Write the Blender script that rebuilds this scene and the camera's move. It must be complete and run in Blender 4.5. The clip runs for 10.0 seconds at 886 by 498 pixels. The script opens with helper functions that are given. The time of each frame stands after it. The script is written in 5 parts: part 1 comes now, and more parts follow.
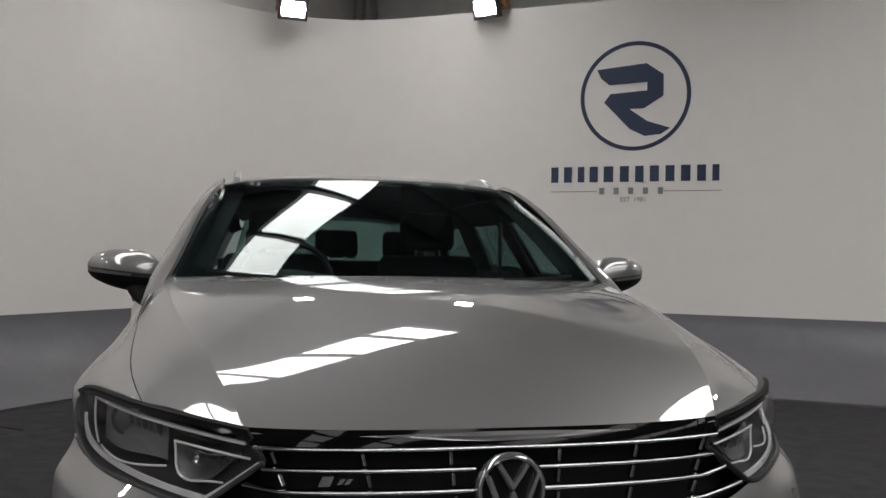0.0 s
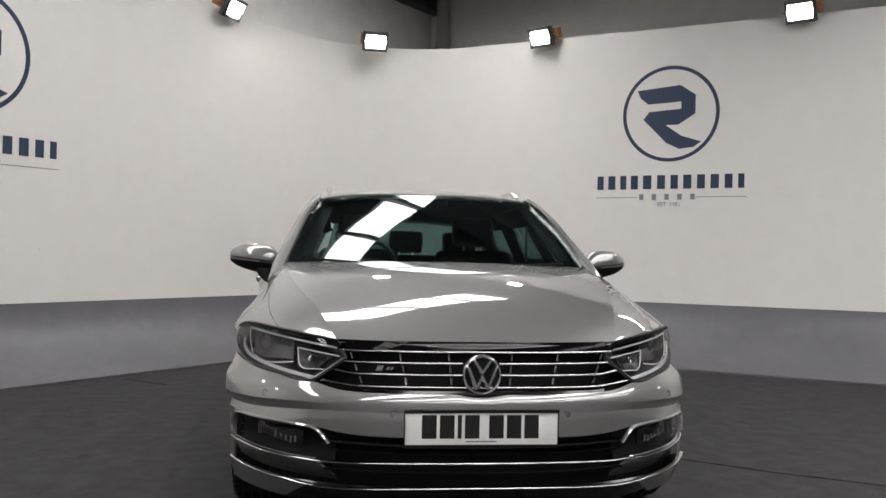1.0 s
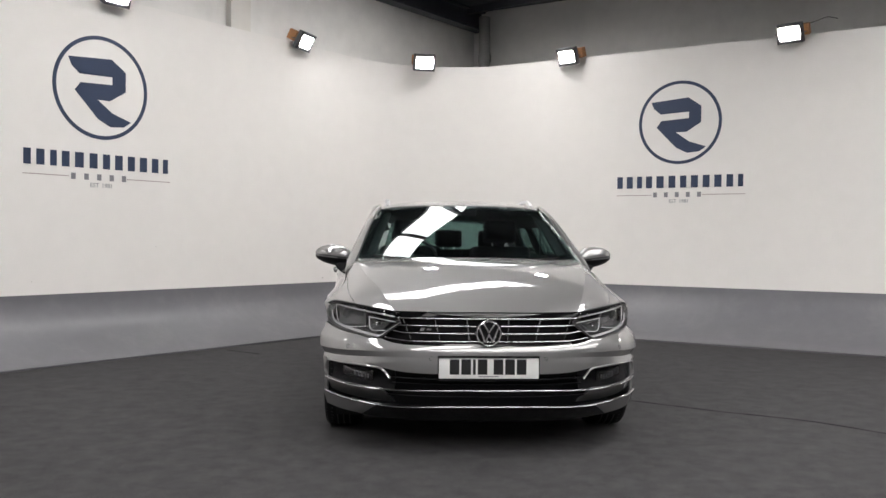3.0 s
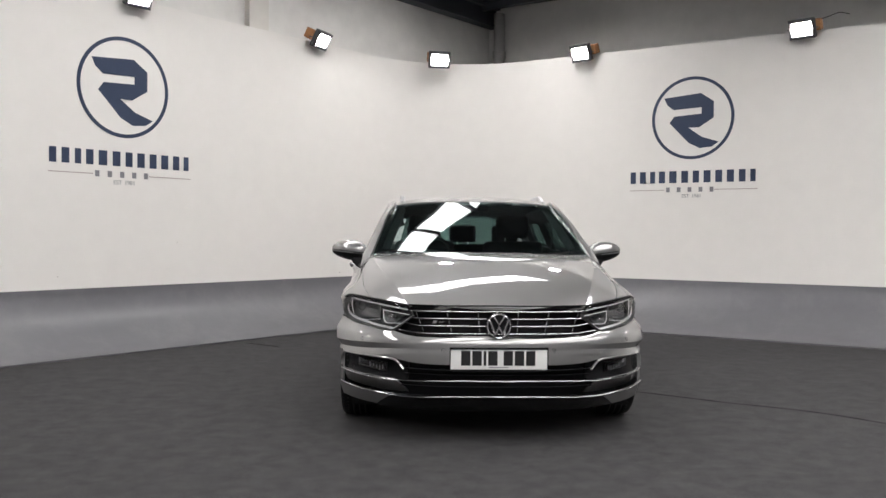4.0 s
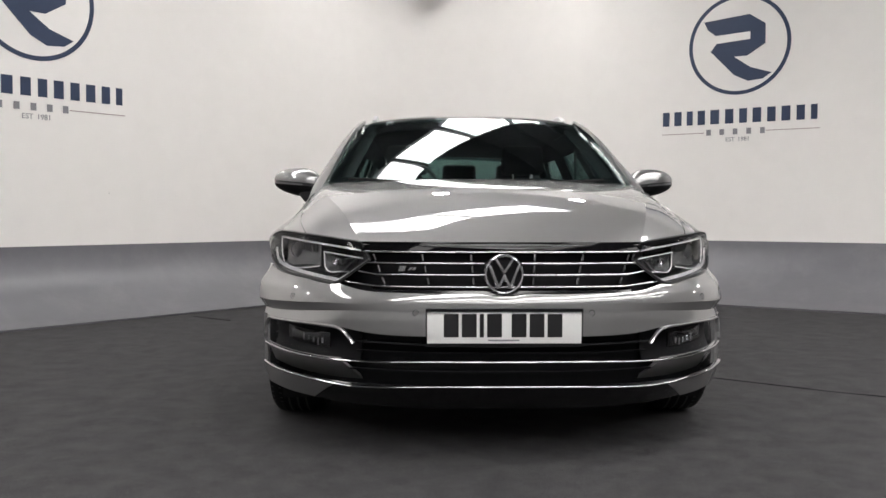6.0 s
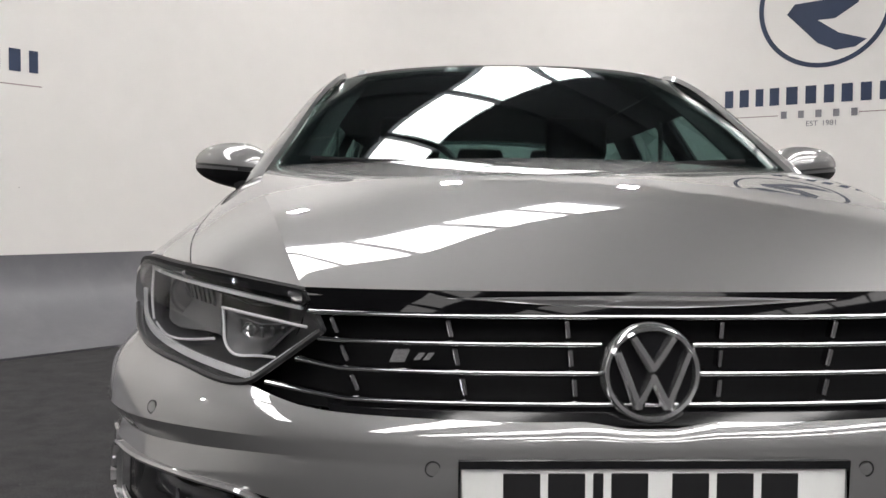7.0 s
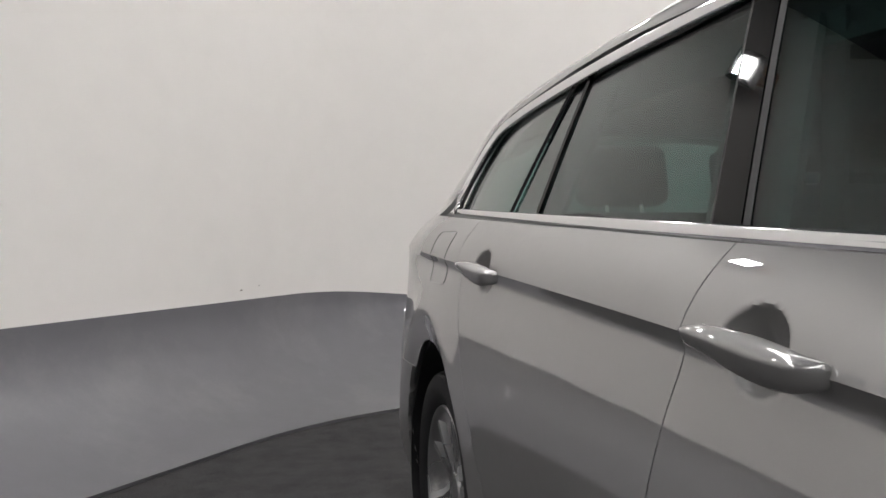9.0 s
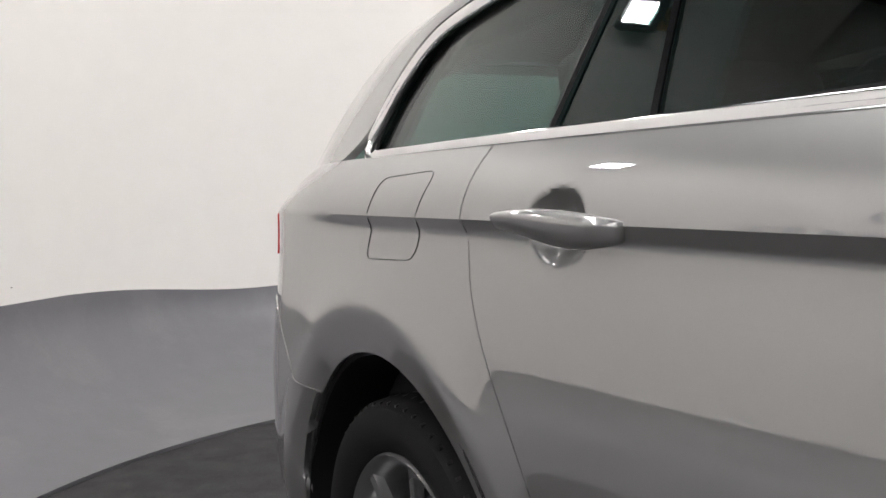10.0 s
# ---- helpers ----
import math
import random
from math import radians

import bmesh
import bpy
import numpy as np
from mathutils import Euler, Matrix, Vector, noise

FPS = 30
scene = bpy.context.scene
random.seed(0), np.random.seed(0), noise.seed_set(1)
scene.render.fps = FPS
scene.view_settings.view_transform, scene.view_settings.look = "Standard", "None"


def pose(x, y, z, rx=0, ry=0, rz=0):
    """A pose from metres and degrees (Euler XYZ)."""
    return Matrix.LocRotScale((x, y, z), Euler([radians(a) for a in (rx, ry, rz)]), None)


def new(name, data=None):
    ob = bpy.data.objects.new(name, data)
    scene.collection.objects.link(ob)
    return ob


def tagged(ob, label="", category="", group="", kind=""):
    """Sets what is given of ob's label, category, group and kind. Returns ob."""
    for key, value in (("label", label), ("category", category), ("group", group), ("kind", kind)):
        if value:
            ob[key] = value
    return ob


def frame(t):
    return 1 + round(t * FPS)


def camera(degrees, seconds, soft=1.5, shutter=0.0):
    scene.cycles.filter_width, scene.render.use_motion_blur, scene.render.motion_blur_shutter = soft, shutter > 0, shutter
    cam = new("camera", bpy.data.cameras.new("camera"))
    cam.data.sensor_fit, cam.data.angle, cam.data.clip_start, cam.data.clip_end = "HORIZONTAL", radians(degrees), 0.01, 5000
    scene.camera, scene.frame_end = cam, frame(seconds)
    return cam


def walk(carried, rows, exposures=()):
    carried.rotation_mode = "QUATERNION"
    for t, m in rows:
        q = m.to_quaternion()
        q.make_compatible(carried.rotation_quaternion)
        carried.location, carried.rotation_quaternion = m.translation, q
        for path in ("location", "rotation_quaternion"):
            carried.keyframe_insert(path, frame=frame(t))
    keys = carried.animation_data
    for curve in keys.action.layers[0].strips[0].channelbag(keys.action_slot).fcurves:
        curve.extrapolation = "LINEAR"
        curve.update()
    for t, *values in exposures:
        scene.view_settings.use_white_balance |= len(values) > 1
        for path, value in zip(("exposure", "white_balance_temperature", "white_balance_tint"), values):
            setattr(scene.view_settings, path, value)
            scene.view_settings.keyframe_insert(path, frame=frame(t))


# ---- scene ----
cam = camera(53.61, 10.0)
PATH = [
    (0.0, pose(-0.4872, -1.5691, 1.0837, 90.346, -0.985, -12.288)),
    (0.5, pose(-0.4531, -2.2481, 1.0738, 90.378, -1.158, -8.206)),
    (1.0, pose(-0.4873, -2.9191, 1.0498, 90.323, -1.168, -6.695)),
    (1.5, pose(-0.5114, -3.4756, 1.0460, 90.088, -1.021, -5.587)),
    (2.0, pose(-0.5110, -3.9341, 1.0919, 89.832, -0.977, -4.602)),
    (2.5, pose(-0.4984, -4.2815, 1.1203, 89.598, -0.744, -3.797)),
    (4.0, pose(-0.4612, -4.6725, 1.1390, 88.961, -0.460, -1.899)),
    (4.5, pose(-0.4347, -4.5932, 1.0959, 88.874, -0.350, -1.602)),
    (5.0, pose(-0.3881, -4.2858, 0.9745, 88.442, -0.235, -1.454)),
    (6.5, pose(-0.2567, -2.0486, 0.8296, 87.696, -0.160, -1.391)),
    (7.0, pose(-0.3137, -1.1592, 0.8554, 87.781, -0.308, -1.344)),
    (7.5, pose(-0.5505, -0.2939, 0.9519, 87.897, -0.464, -1.073)),
    (7.7, pose(-0.6958, 0.0040, 1.0150, 88.006, -0.480, -1.096)),
    (8.0, pose(-0.9137, 0.3973, 1.0728, 88.165, -0.525, -1.326)),
    (8.2, pose(-1.0425, 0.6373, 1.0905, 88.430, -0.485, -2.087)),
    (8.5, pose(-1.1989, 0.9534, 1.0723, 88.279, -0.322, -4.469)),
    (8.7, pose(-1.2831, 1.1526, 1.0478, 88.297, -0.139, -7.511)),
    (9.0, pose(-1.3840, 1.4546, 1.0172, 88.141, 0.158, -12.833)),
    (9.2, pose(-1.4443, 1.6414, 1.0207, 88.113, 0.398, -16.478)),
    (9.5, pose(-1.4959, 1.9205, 1.0053, 88.088, 0.864, -21.679)),
    (10.0, pose(-1.4854, 2.3753, 0.9393, 87.247, 1.735, -28.944)),
]
EXPOSURES = [(0.0, -0.12), (0.5, 0.15), (1.0, 0.48), (2.5, 0.78), (5.0, 0.78), (6.5, 0.82), (7.2, 0.80), (7.6, 0.62), (8.0, 0.10), (8.4, 0.36), (9.0, 0.66), (10.0, 1.08)]
walk(cam, PATH, EXPOSURES)

# ---- light: grey daylight above the roof, floodlights on the wall, roof lights ----
world = bpy.data.worlds.new("world")
scene.world = world
world.use_nodes = True
wn = world.node_tree.nodes
sky = wn.new("ShaderNodeTexSky")
sky.sky_type, sky.sun_disc, sky.sun_elevation, sky.sun_rotation = "NISHITA", False, radians(40), radians(200)
world.node_tree.links.new(sky.outputs[0], wn["Background"].inputs[0])
wn["Background"].inputs[1].default_value = 0.05
SKYLIGHT_GLOW = 6.8
LAMP_GLOW = 60.0
LAMP_WATTS = 300.0
ROOF_Z = 4.65

# ---- materials ----
def material(name, colour, rough=0.5, metal=0.0, vary=0.06, grain=40.0, bump=0.0, bump_scale=200.0, coat=0.0, rough_vary=0.05, spec=0.5, fine=0.0):
    """A surface with colour variation at two scales, uneven gloss and fine relief."""
    m = bpy.data.materials.new(name)
    m.use_nodes = True
    nt = m.node_tree
    b = nt.nodes["Principled BSDF"]
    geo = nt.nodes.new("ShaderNodeNewGeometry")

    def noise_node(scale, detail):
        n = nt.nodes.new("ShaderNodeTexNoise")
        n.inputs["Scale"].default_value, n.inputs["Detail"].default_value = scale, detail
        nt.links.new(geo.outputs["Position"], n.inputs["Vector"])
        return n
    big, small = noise_node(grain * 0.06, 3), noise_node(grain, 4)
    add = nt.nodes.new("ShaderNodeMath")
    add.operation = "ADD"
    nt.links.new(big.outputs["Fac"], add.inputs[0])
    nt.links.new(small.outputs["Fac"], add.inputs[1])
    span = nt.nodes.new("ShaderNodeMapRange")
    span.inputs["From Min"].default_value, span.inputs["From Max"].default_value = 0.6, 1.4
    span.inputs["To Min"].default_value, span.inputs["To Max"].default_value = 1 - vary, 1 + vary
    nt.links.new(add.outputs[0], span.inputs["Value"])
    mul = nt.nodes.new("ShaderNodeVectorMath")
    mul.operation = "SCALE"
    mul.inputs[0].default_value = colour
    nt.links.new(span.outputs[0], mul.inputs["Scale"])
    nt.links.new(mul.outputs[0], b.inputs["Base Color"])
    gloss = nt.nodes.new("ShaderNodeMapRange")
    gloss.inputs["From Min"].default_value, gloss.inputs["From Max"].default_value = 0.3, 0.7
    gloss.inputs["To Min"].default_value, gloss.inputs["To Max"].default_value = max(0.0, rough - rough_vary), min(1.0, rough + rough_vary)
    nt.links.new(big.outputs["Fac"], gloss.inputs["Value"])
    nt.links.new(gloss.outputs[0], b.inputs["Roughness"])
    b.inputs["Metallic"].default_value = metal
    b.inputs["Specular IOR Level"].default_value = spec
    b.inputs["Coat Weight"].default_value = coat
    b.inputs["Coat Roughness"].default_value = 0.03
    if bump:
        bn = noise_node(bump_scale, 3)
        bp = nt.nodes.new("ShaderNodeBump")
        bp.inputs["Strength"].default_value, bp.inputs["Distance"].default_value = bump, 0.004
        nt.links.new(bn.outputs["Fac"], bp.inputs["Height"])
        nt.links.new(bp.outputs[0], b.inputs["Normal"])
    return m


def glass(name, tint, rough=0.0, power=5.0, least=0.034, most=1.0):
    """Window glass: tinted, clear to light, with a mirror gloss that grows towards grazing."""
    m = bpy.data.materials.new(name)
    m.use_nodes = True
    nt = m.node_tree
    nt.nodes.remove(nt.nodes["Principled BSDF"])
    out = nt.nodes["Material Output"]
    clear, gloss, mix, edge = (nt.nodes.new("ShaderNode" + k) for k in ("BsdfTransparent", "BsdfGlossy", "MixShader", "LayerWeight"))
    clear.inputs["Color"].default_value = (*tint, 1)
    gloss.inputs["Roughness"].default_value = rough
    gloss.inputs["Color"].default_value = (1, 1, 1, 1)
    edge.inputs["Blend"].default_value = 0.5
    raised, span = nt.nodes.new("ShaderNodeMath"), nt.nodes.new("ShaderNodeMapRange")
    raised.operation = "POWER"
    raised.inputs[1].default_value = power
    span.inputs["To Min"].default_value, span.inputs["To Max"].default_value = least, most
    nt.links.new(edge.outputs["Facing"], raised.inputs[0])
    nt.links.new(raised.outputs[0], span.inputs["Value"])
    nt.links.new(span.outputs[0], mix.inputs[0])
    nt.links.new(clear.outputs[0], mix.inputs[1])
    nt.links.new(gloss.outputs[0], mix.inputs[2])
    nt.links.new(mix.outputs[0], out.inputs["Surface"])
    return m


def glowing(name, colour, strength):
    m = bpy.data.materials.new(name)
    m.use_nodes = True
    nt = m.node_tree
    nt.nodes.remove(nt.nodes["Principled BSDF"])
    em = nt.nodes.new("ShaderNodeEmission")
    em.inputs["Color"].default_value, em.inputs["Strength"].default_value = (*colour, 1), strength
    nt.links.new(em.outputs[0], nt.nodes["Material Output"].inputs["Surface"])
    return m


PAINT = material("silver_paint", (0.228, 0.2265, 0.226), rough=0.50, metal=0.80, vary=0.03, grain=900, coat=1.0, rough_vary=0.02)
PAINT.node_tree.nodes["Principled BSDF"].inputs["Coat IOR"].default_value = 2.5
PAINT.node_tree.nodes["Principled BSDF"].inputs["Coat Roughness"].default_value = 0.012
GLOSS_BLACK = material("gloss_black", (0.008, 0.008, 0.009), rough=0.12, vary=0.1, grain=60, rough_vary=0.03)
BLACK_PLASTIC = material("black_plastic", (0.012, 0.012, 0.013), rough=0.5, vary=0.15, grain=80, bump=0.15, bump_scale=900, spec=0.25)
GRILLE_BLACK = material("grille_black", (0.006, 0.006, 0.007), rough=0.6, vary=0.1, grain=60, spec=0.12)
RUBBER = material("tyre_rubber", (0.008, 0.008, 0.009), spec=0.2, rough=0.7, vary=0.2, grain=50, bump=0.2, bump_scale=500)
CHROME = material("chrome", (0.82, 0.82, 0.83), rough=0.08, metal=1.0, vary=0.02, grain=30, rough_vary=0.03)
STRIP_CHROME = material("strip_chrome", (0.56, 0.56, 0.57), rough=0.12, metal=1.0, vary=0.03, grain=30)
PILLAR_BLACK = material("pillar_black", (0.004, 0.004, 0.0045), rough=0.03, vary=0.1, grain=60, rough_vary=0.01, spec=0.10)
SATIN_CHROME = material("satin_chrome", (0.72, 0.72, 0.73), rough=0.3, metal=1.0, vary=0.03, grain=40)
ALLOY = material("alloy_silver", (0.30, 0.30, 0.305), rough=0.3, metal=0.85, vary=0.04, grain=60, coat=0.5)
REFLECTOR = material("lamp_reflector", (0.13, 0.132, 0.135), rough=0.45, metal=0.6, vary=0.15, grain=60)
LAMP_GREY = material("lamp_inner_grey", (0.035, 0.036, 0.038), rough=0.4, metal=0.5, vary=0.15, grain=60)
BADGE_SILVER = material("badge_silver", (0.66, 0.66, 0.67), rough=0.12, metal=0.9, vary=0.04, grain=60)
LIGHT_GUIDE = material("light_guide_white", (0.62, 0.625, 0.63), rough=0.25, vary=0.04, grain=60)
LENS = glass("lamp_lens", (0.98, 0.98, 0.985), power=6.0, least=0.022, most=0.4)
WINDSCREEN_GLASS = glass("windscreen_glass", (0.74, 0.82, 0.81), least=0.05)
DOOR_GLASS = glass("door_glass", (0.60, 0.72, 0.70), power=5.3, least=0.026)
PRIVACY_GLASS = glass("privacy_glass", (0.46, 0.57, 0.55), power=5.5, least=0.024)
TRIM_CLOTH = material("seat_cloth", (0.02, 0.02, 0.022), rough=0.85, vary=0.2, grain=120, bump=0.3, bump_scale=700)
CABIN = material("cabin_plastic", (0.018, 0.018, 0.02), rough=0.6, vary=0.15, grain=80)
HEADLINER = material("headliner", (0.016, 0.016, 0.017), rough=0.9, vary=0.1, grain=80)
PLATE_WHITE = material("plate_white", (0.72, 0.72, 0.71), rough=0.35, vary=0.03, grain=60)
PLATE_BLACK = material("plate_black", (0.01, 0.01, 0.011), rough=0.4, vary=0.05, grain=60)
TAIL_RED = material("tail_red", (0.45, 0.015, 0.012), rough=0.15, vary=0.05, grain=60, coat=1.0)
WALL_WHITE = material("cyclorama_white", (0.80, 0.775, 0.752), rough=0.6, vary=0.025, grain=6, bump=0.05, bump_scale=60)
COVE_GREY = material("cove_grey", (0.128, 0.127, 0.140), rough=0.38, vary=0.07, grain=9, bump=0.06, bump_scale=60, rough_vary=0.03)
CARPET = material("carpet", (0.0385, 0.038, 0.0402), rough=0.95, vary=0.5, grain=150, bump=0.9, bump_scale=420, spec=0.2)


def dusted(mat, colour, scale, low, high, amount):
    """Pale trodden-in dust in ragged patches over a material's colour."""
    nt = mat.node_tree
    b = nt.nodes["Principled BSDF"]
    old = b.inputs["Base Color"].links[0].from_socket
    geo, n = nt.nodes.new("ShaderNodeNewGeometry"), nt.nodes.new("ShaderNodeTexNoise")
    n.inputs["Scale"].default_value, n.inputs["Detail"].default_value, n.inputs["Roughness"].default_value = scale, 9, 0.72
    nt.links.new(geo.outputs["Position"], n.inputs["Vector"])
    span, mix = nt.nodes.new("ShaderNodeMapRange"), nt.nodes.new("ShaderNodeMix")
    mix.data_type = "RGBA"
    span.inputs["From Min"].default_value, span.inputs["From Max"].default_value = low, high
    span.inputs["To Max"].default_value = amount
    nt.links.new(n.outputs["Fac"], span.inputs["Value"])
    nt.links.new(span.outputs[0], mix.inputs[0])
    nt.links.new(old, mix.inputs[6])
    mix.inputs[7].default_value = (*colour, 1)
    nt.links.new(mix.outputs[2], b.inputs["Base Color"])


dusted(CARPET, (0.070, 0.068, 0.067), 7.0, 0.44, 0.70, 0.45)
dusted(CARPET, (0.15, 0.145, 0.14), 34.0, 0.62, 0.72, 0.55)
dusted(COVE_GREY, (0.21, 0.205, 0.21), 2.2, 0.5, 0.72, 0.35)
NAVY = material("navy_vinyl", (0.022, 0.038, 0.085), rough=0.45, vary=0.08, grain=20)
GREY_VINYL = material("grey_vinyl", (0.22, 0.22, 0.24), rough=0.45, vary=0.05, grain=20)
PINK_VINYL = material("thin_line_vinyl", (0.36, 0.28, 0.28), rough=0.45, vary=0.05, grain=20)
PLASTER = material("grey_plaster", (0.76, 0.745, 0.725), rough=0.85, vary=0.08, grain=5, bump=0.1, bump_scale=60)
UNSEEN_DARK_WALL = material("unseen_dark_wall", (0.26, 0.26, 0.265), rough=0.85, vary=0.1, grain=5, bump=0.1, bump_scale=60)
PALE_PAINT = material("pale_paint", (0.72, 0.69, 0.65), rough=0.7, vary=0.04, grain=6)
STEEL = material("dark_steel", (0.055, 0.06, 0.075), rough=0.5, vary=0.12, grain=10)
ROOF_SHEET = material("dark_roof_sheet", (0.062, 0.068, 0.080), rough=0.7, vary=0.15, grain=5)
PIPE = material("pipe_grey", (0.40, 0.39, 0.38), rough=0.5, vary=0.06, grain=20)
WOOD = material("raw_wood_block", (0.45, 0.22, 0.10), rough=0.7, vary=0.2, grain=60)
LAMP_BODY = material("lamp_body_grey", (0.10, 0.10, 0.105), rough=0.5, vary=0.1, grain=60)
LAMP_FACE = glowing("lamp_face", (1.0, 0.98, 0.95), LAMP_GLOW)
SKYLIGHT = glowing("skylight_sheet", (1.0, 0.975, 0.955), SKYLIGHT_GLOW)
SCUFF = material("scuff_mark", (0.30, 0.28, 0.265), rough=0.8, vary=0.2, grain=100)

# ---- shape helpers ----
def spline(points, t):
    """Natural cubic through (t, value) points; straight beyond the ends."""
    xs, ys = np.array([p[0] for p in points], float), np.array([p[1] for p in points], float)
    n = len(xs)
    h = np.diff(xs)
    a = np.eye(n)
    r = np.zeros(n)
    for i in range(1, n - 1):
        a[i, i - 1], a[i, i], a[i, i + 1] = h[i - 1], 2 * (h[i - 1] + h[i]), h[i]
        r[i] = 6 * ((ys[i + 1] - ys[i]) / h[i] - (ys[i] - ys[i - 1]) / h[i - 1])
    m = np.linalg.solve(a, r)

    def at(q):
        if q <= xs[0]:
            return ys[0] + (q - xs[0]) * ((ys[1] - ys[0]) / h[0] - h[0] * m[1] / 6)
        if q >= xs[-1]:
            return ys[-1] + (q - xs[-1]) * ((ys[-1] - ys[-2]) / h[-1] + h[-1] * m[-2] / 6)
        i = int(np.searchsorted(xs, q) - 1)
        d, e = xs[i + 1] - q, q - xs[i]
        return (m[i] * d ** 3 + m[i + 1] * e ** 3) / (6 * h[i]) + (ys[i] / h[i] - m[i] * h[i] / 6) * d + (ys[i + 1] / h[i] - m[i + 1] * h[i] / 6) * e
    return at if t is None else at(t)


def curve3(points):
    """A smooth curve through 3D points, by 0..1 along them."""
    pts = [Vector(p) for p in points]
    ts = [0.0]
    for a, b in zip(pts, pts[1:]):
        ts.append(ts[-1] + (b - a).length)
    ts = [t / ts[-1] for t in ts]
    f = [spline(list(zip(ts, [p[k] for p in pts])), None) for k in range(3)]
    return lambda t: Vector((f[0](t), f[1](t), f[2](t)))


def smooth(a, b, v):
    t = min(1.0, max(0.0, (v - a) / (b - a)))
    return t * t * (3 - 2 * t)


def lerp(a, b, t):
    return a + (b - a) * t


def part(name, data, mat, parent=None, label="", side=1, angle=35, solid=0.0, offset=-1.0):
    """Links (verts, faces) or a bmesh as one mesh object; side -1 mirrors it across the car's middle."""
    me = bpy.data.meshes.new(name)
    if isinstance(data, bmesh.types.BMesh):
        if side < 0:
            for v in data.verts:
                v.co.x *= -1
            bmesh.ops.reverse_faces(data, faces=data.faces)
        data.to_mesh(me)
        data.free()
    else:
        verts, faces = data
        if side < 0:
            verts = [(-v[0], v[1], v[2]) for v in verts]
            faces = [tuple(reversed(f)) for f in faces]
        me.from_pydata([tuple(v) for v in verts], [], faces)
    me.polygons.foreach_set("use_smooth", [True] * len(me.polygons))
    me.set_sharp_from_angle(angle=radians(angle))
    counts = np.zeros(len(me.edges), int)
    loop_edges = np.empty(len(me.loops), int)
    me.loops.foreach_get("edge_index", loop_edges)
    np.add.at(counts, loop_edges, 1)
    for i in np.nonzero(counts == 1)[0]:
        me.edges[int(i)].use_edge_sharp = True
    me.materials.append(mat)
    ob = new(name, me)
    if parent:
        ob.parent = parent
    if solid:
        mod = ob.modifiers.new("thickness", "SOLIDIFY")
        mod.thickness, mod.offset = solid, offset
        mod.use_even_offset = False
    return tagged(ob, label=label)


def sheet(f, us, vs):
    """A grid of points f(u, v)."""
    verts = [f(u, v) for v in vs for u in us]
    n = len(us)
    faces = [(j * n + i, j * n + i + 1, (j + 1) * n + i + 1, (j + 1) * n + i) for j in range(len(vs) - 1) for i in range(n - 1)]
    return verts, faces


def steps(a, b, n):
    return [a + (b - a) * i / n for i in range(n + 1)]


def sweep(points, shape, closed=False):
    """Sweeps a closed 2D outline (across, up) along points; the across axis lies level."""
    pts = [Vector(p) for p in points]
    n, k = len(pts), len(shape)
    verts, faces = [], []
    for i, p in enumerate(pts):
        a = pts[(i - 1) % n] if closed or i else pts[0]
        b = pts[(i + 1) % n] if closed or i < n - 1 else pts[-1]
        d = (b - a).normalized()
        side = d.cross(Vector((0, 0, 1)))
        if side.length < 1e-4:
            side = Vector((1, 0, 0))
        side.normalize()
        up = side.cross(d)
        verts += [p + side * s + up * u for s, u in shape]
    for i in range(n if closed else n - 1):
        for j in range(k):
            q = (i + 1) % n
            faces.append((i * k + j, i * k + (j + 1) % k, q * k + (j + 1) % k, q * k + j))
    if not closed:
        faces += [tuple(reversed(range(k))), tuple(range((n - 1) * k, n * k))]
    return verts, faces


def round_shape(r, n=8, flat=1.0):
    return [(r * math.cos(2 * math.pi * i / n), r * flat * math.sin(2 * math.pi * i / n)) for i in range(n)]


def box(lo, hi, bevel=0.0, segments=2):
    bm = bmesh.new()
    bmesh.ops.create_cube(bm, size=1)
    for v in bm.verts:
        v.co = [lerp(lo[i], hi[i], v.co[i] + 0.5) for i in range(3)]
    if bevel:
        bmesh.ops.bevel(bm, geom=list(bm.edges), offset=bevel, segments=segments, profile=0.6, affect="EDGES")
    return bm


def turned(profile, n=40, axis="X"):
    """A body of revolution from (radius, along) pairs about the axis."""
    verts, faces = [], []
    k = len(profile)
    for i in range(n):
        c, s = math.cos(2 * math.pi * i / n), math.sin(2 * math.pi * i / n)
        for r, a in profile:
            verts.append((a, r * c, r * s) if axis == "X" else ((r * c, a, r * s) if axis == "Y" else (r * c, r * s, a)))
    for i in range(n):
        q = (i + 1) % n
        for j in range(k - 1):
            faces.append((i * k + j, i * k + j + 1, q * k + j + 1, q * k + j))
    return verts, faces


def shifted(data, m):
    if isinstance(data, bmesh.types.BMesh):
        data.transform(m)
        return data
    return [m @ Vector(v) for v in data[0]], data[1]


def merged(*many):
    verts, faces = [], []
    for v, f in many:
        n = len(verts)
        verts += list(v)
        faces += [tuple(i + n for i in q) for q in f]
    return verts, faces


def welded(data):
    """Joins points that lie together, so that the shading runs on across them."""
    bm = bmesh.new()
    vs = [bm.verts.new(tuple(v)) for v in data[0]]
    for f in data[1]:
        bm.faces.new([vs[i] for i in f])
    bmesh.ops.remove_doubles(bm, verts=bm.verts, dist=0.0006)
    return bm


def prism(outline, depth):
    """A flat outline (x, z) made solid from y = 0 to y = depth."""
    n = len(outline)
    verts = [(x, 0, z) for x, z in outline] + [(x, depth, z) for x, z in outline]
    faces = [tuple(range(n)), tuple(reversed(range(n, 2 * n)))]
    faces += [(i, n + i, n + (i + 1) % n, (i + 1) % n) for i in range(n)]
    return verts, faces


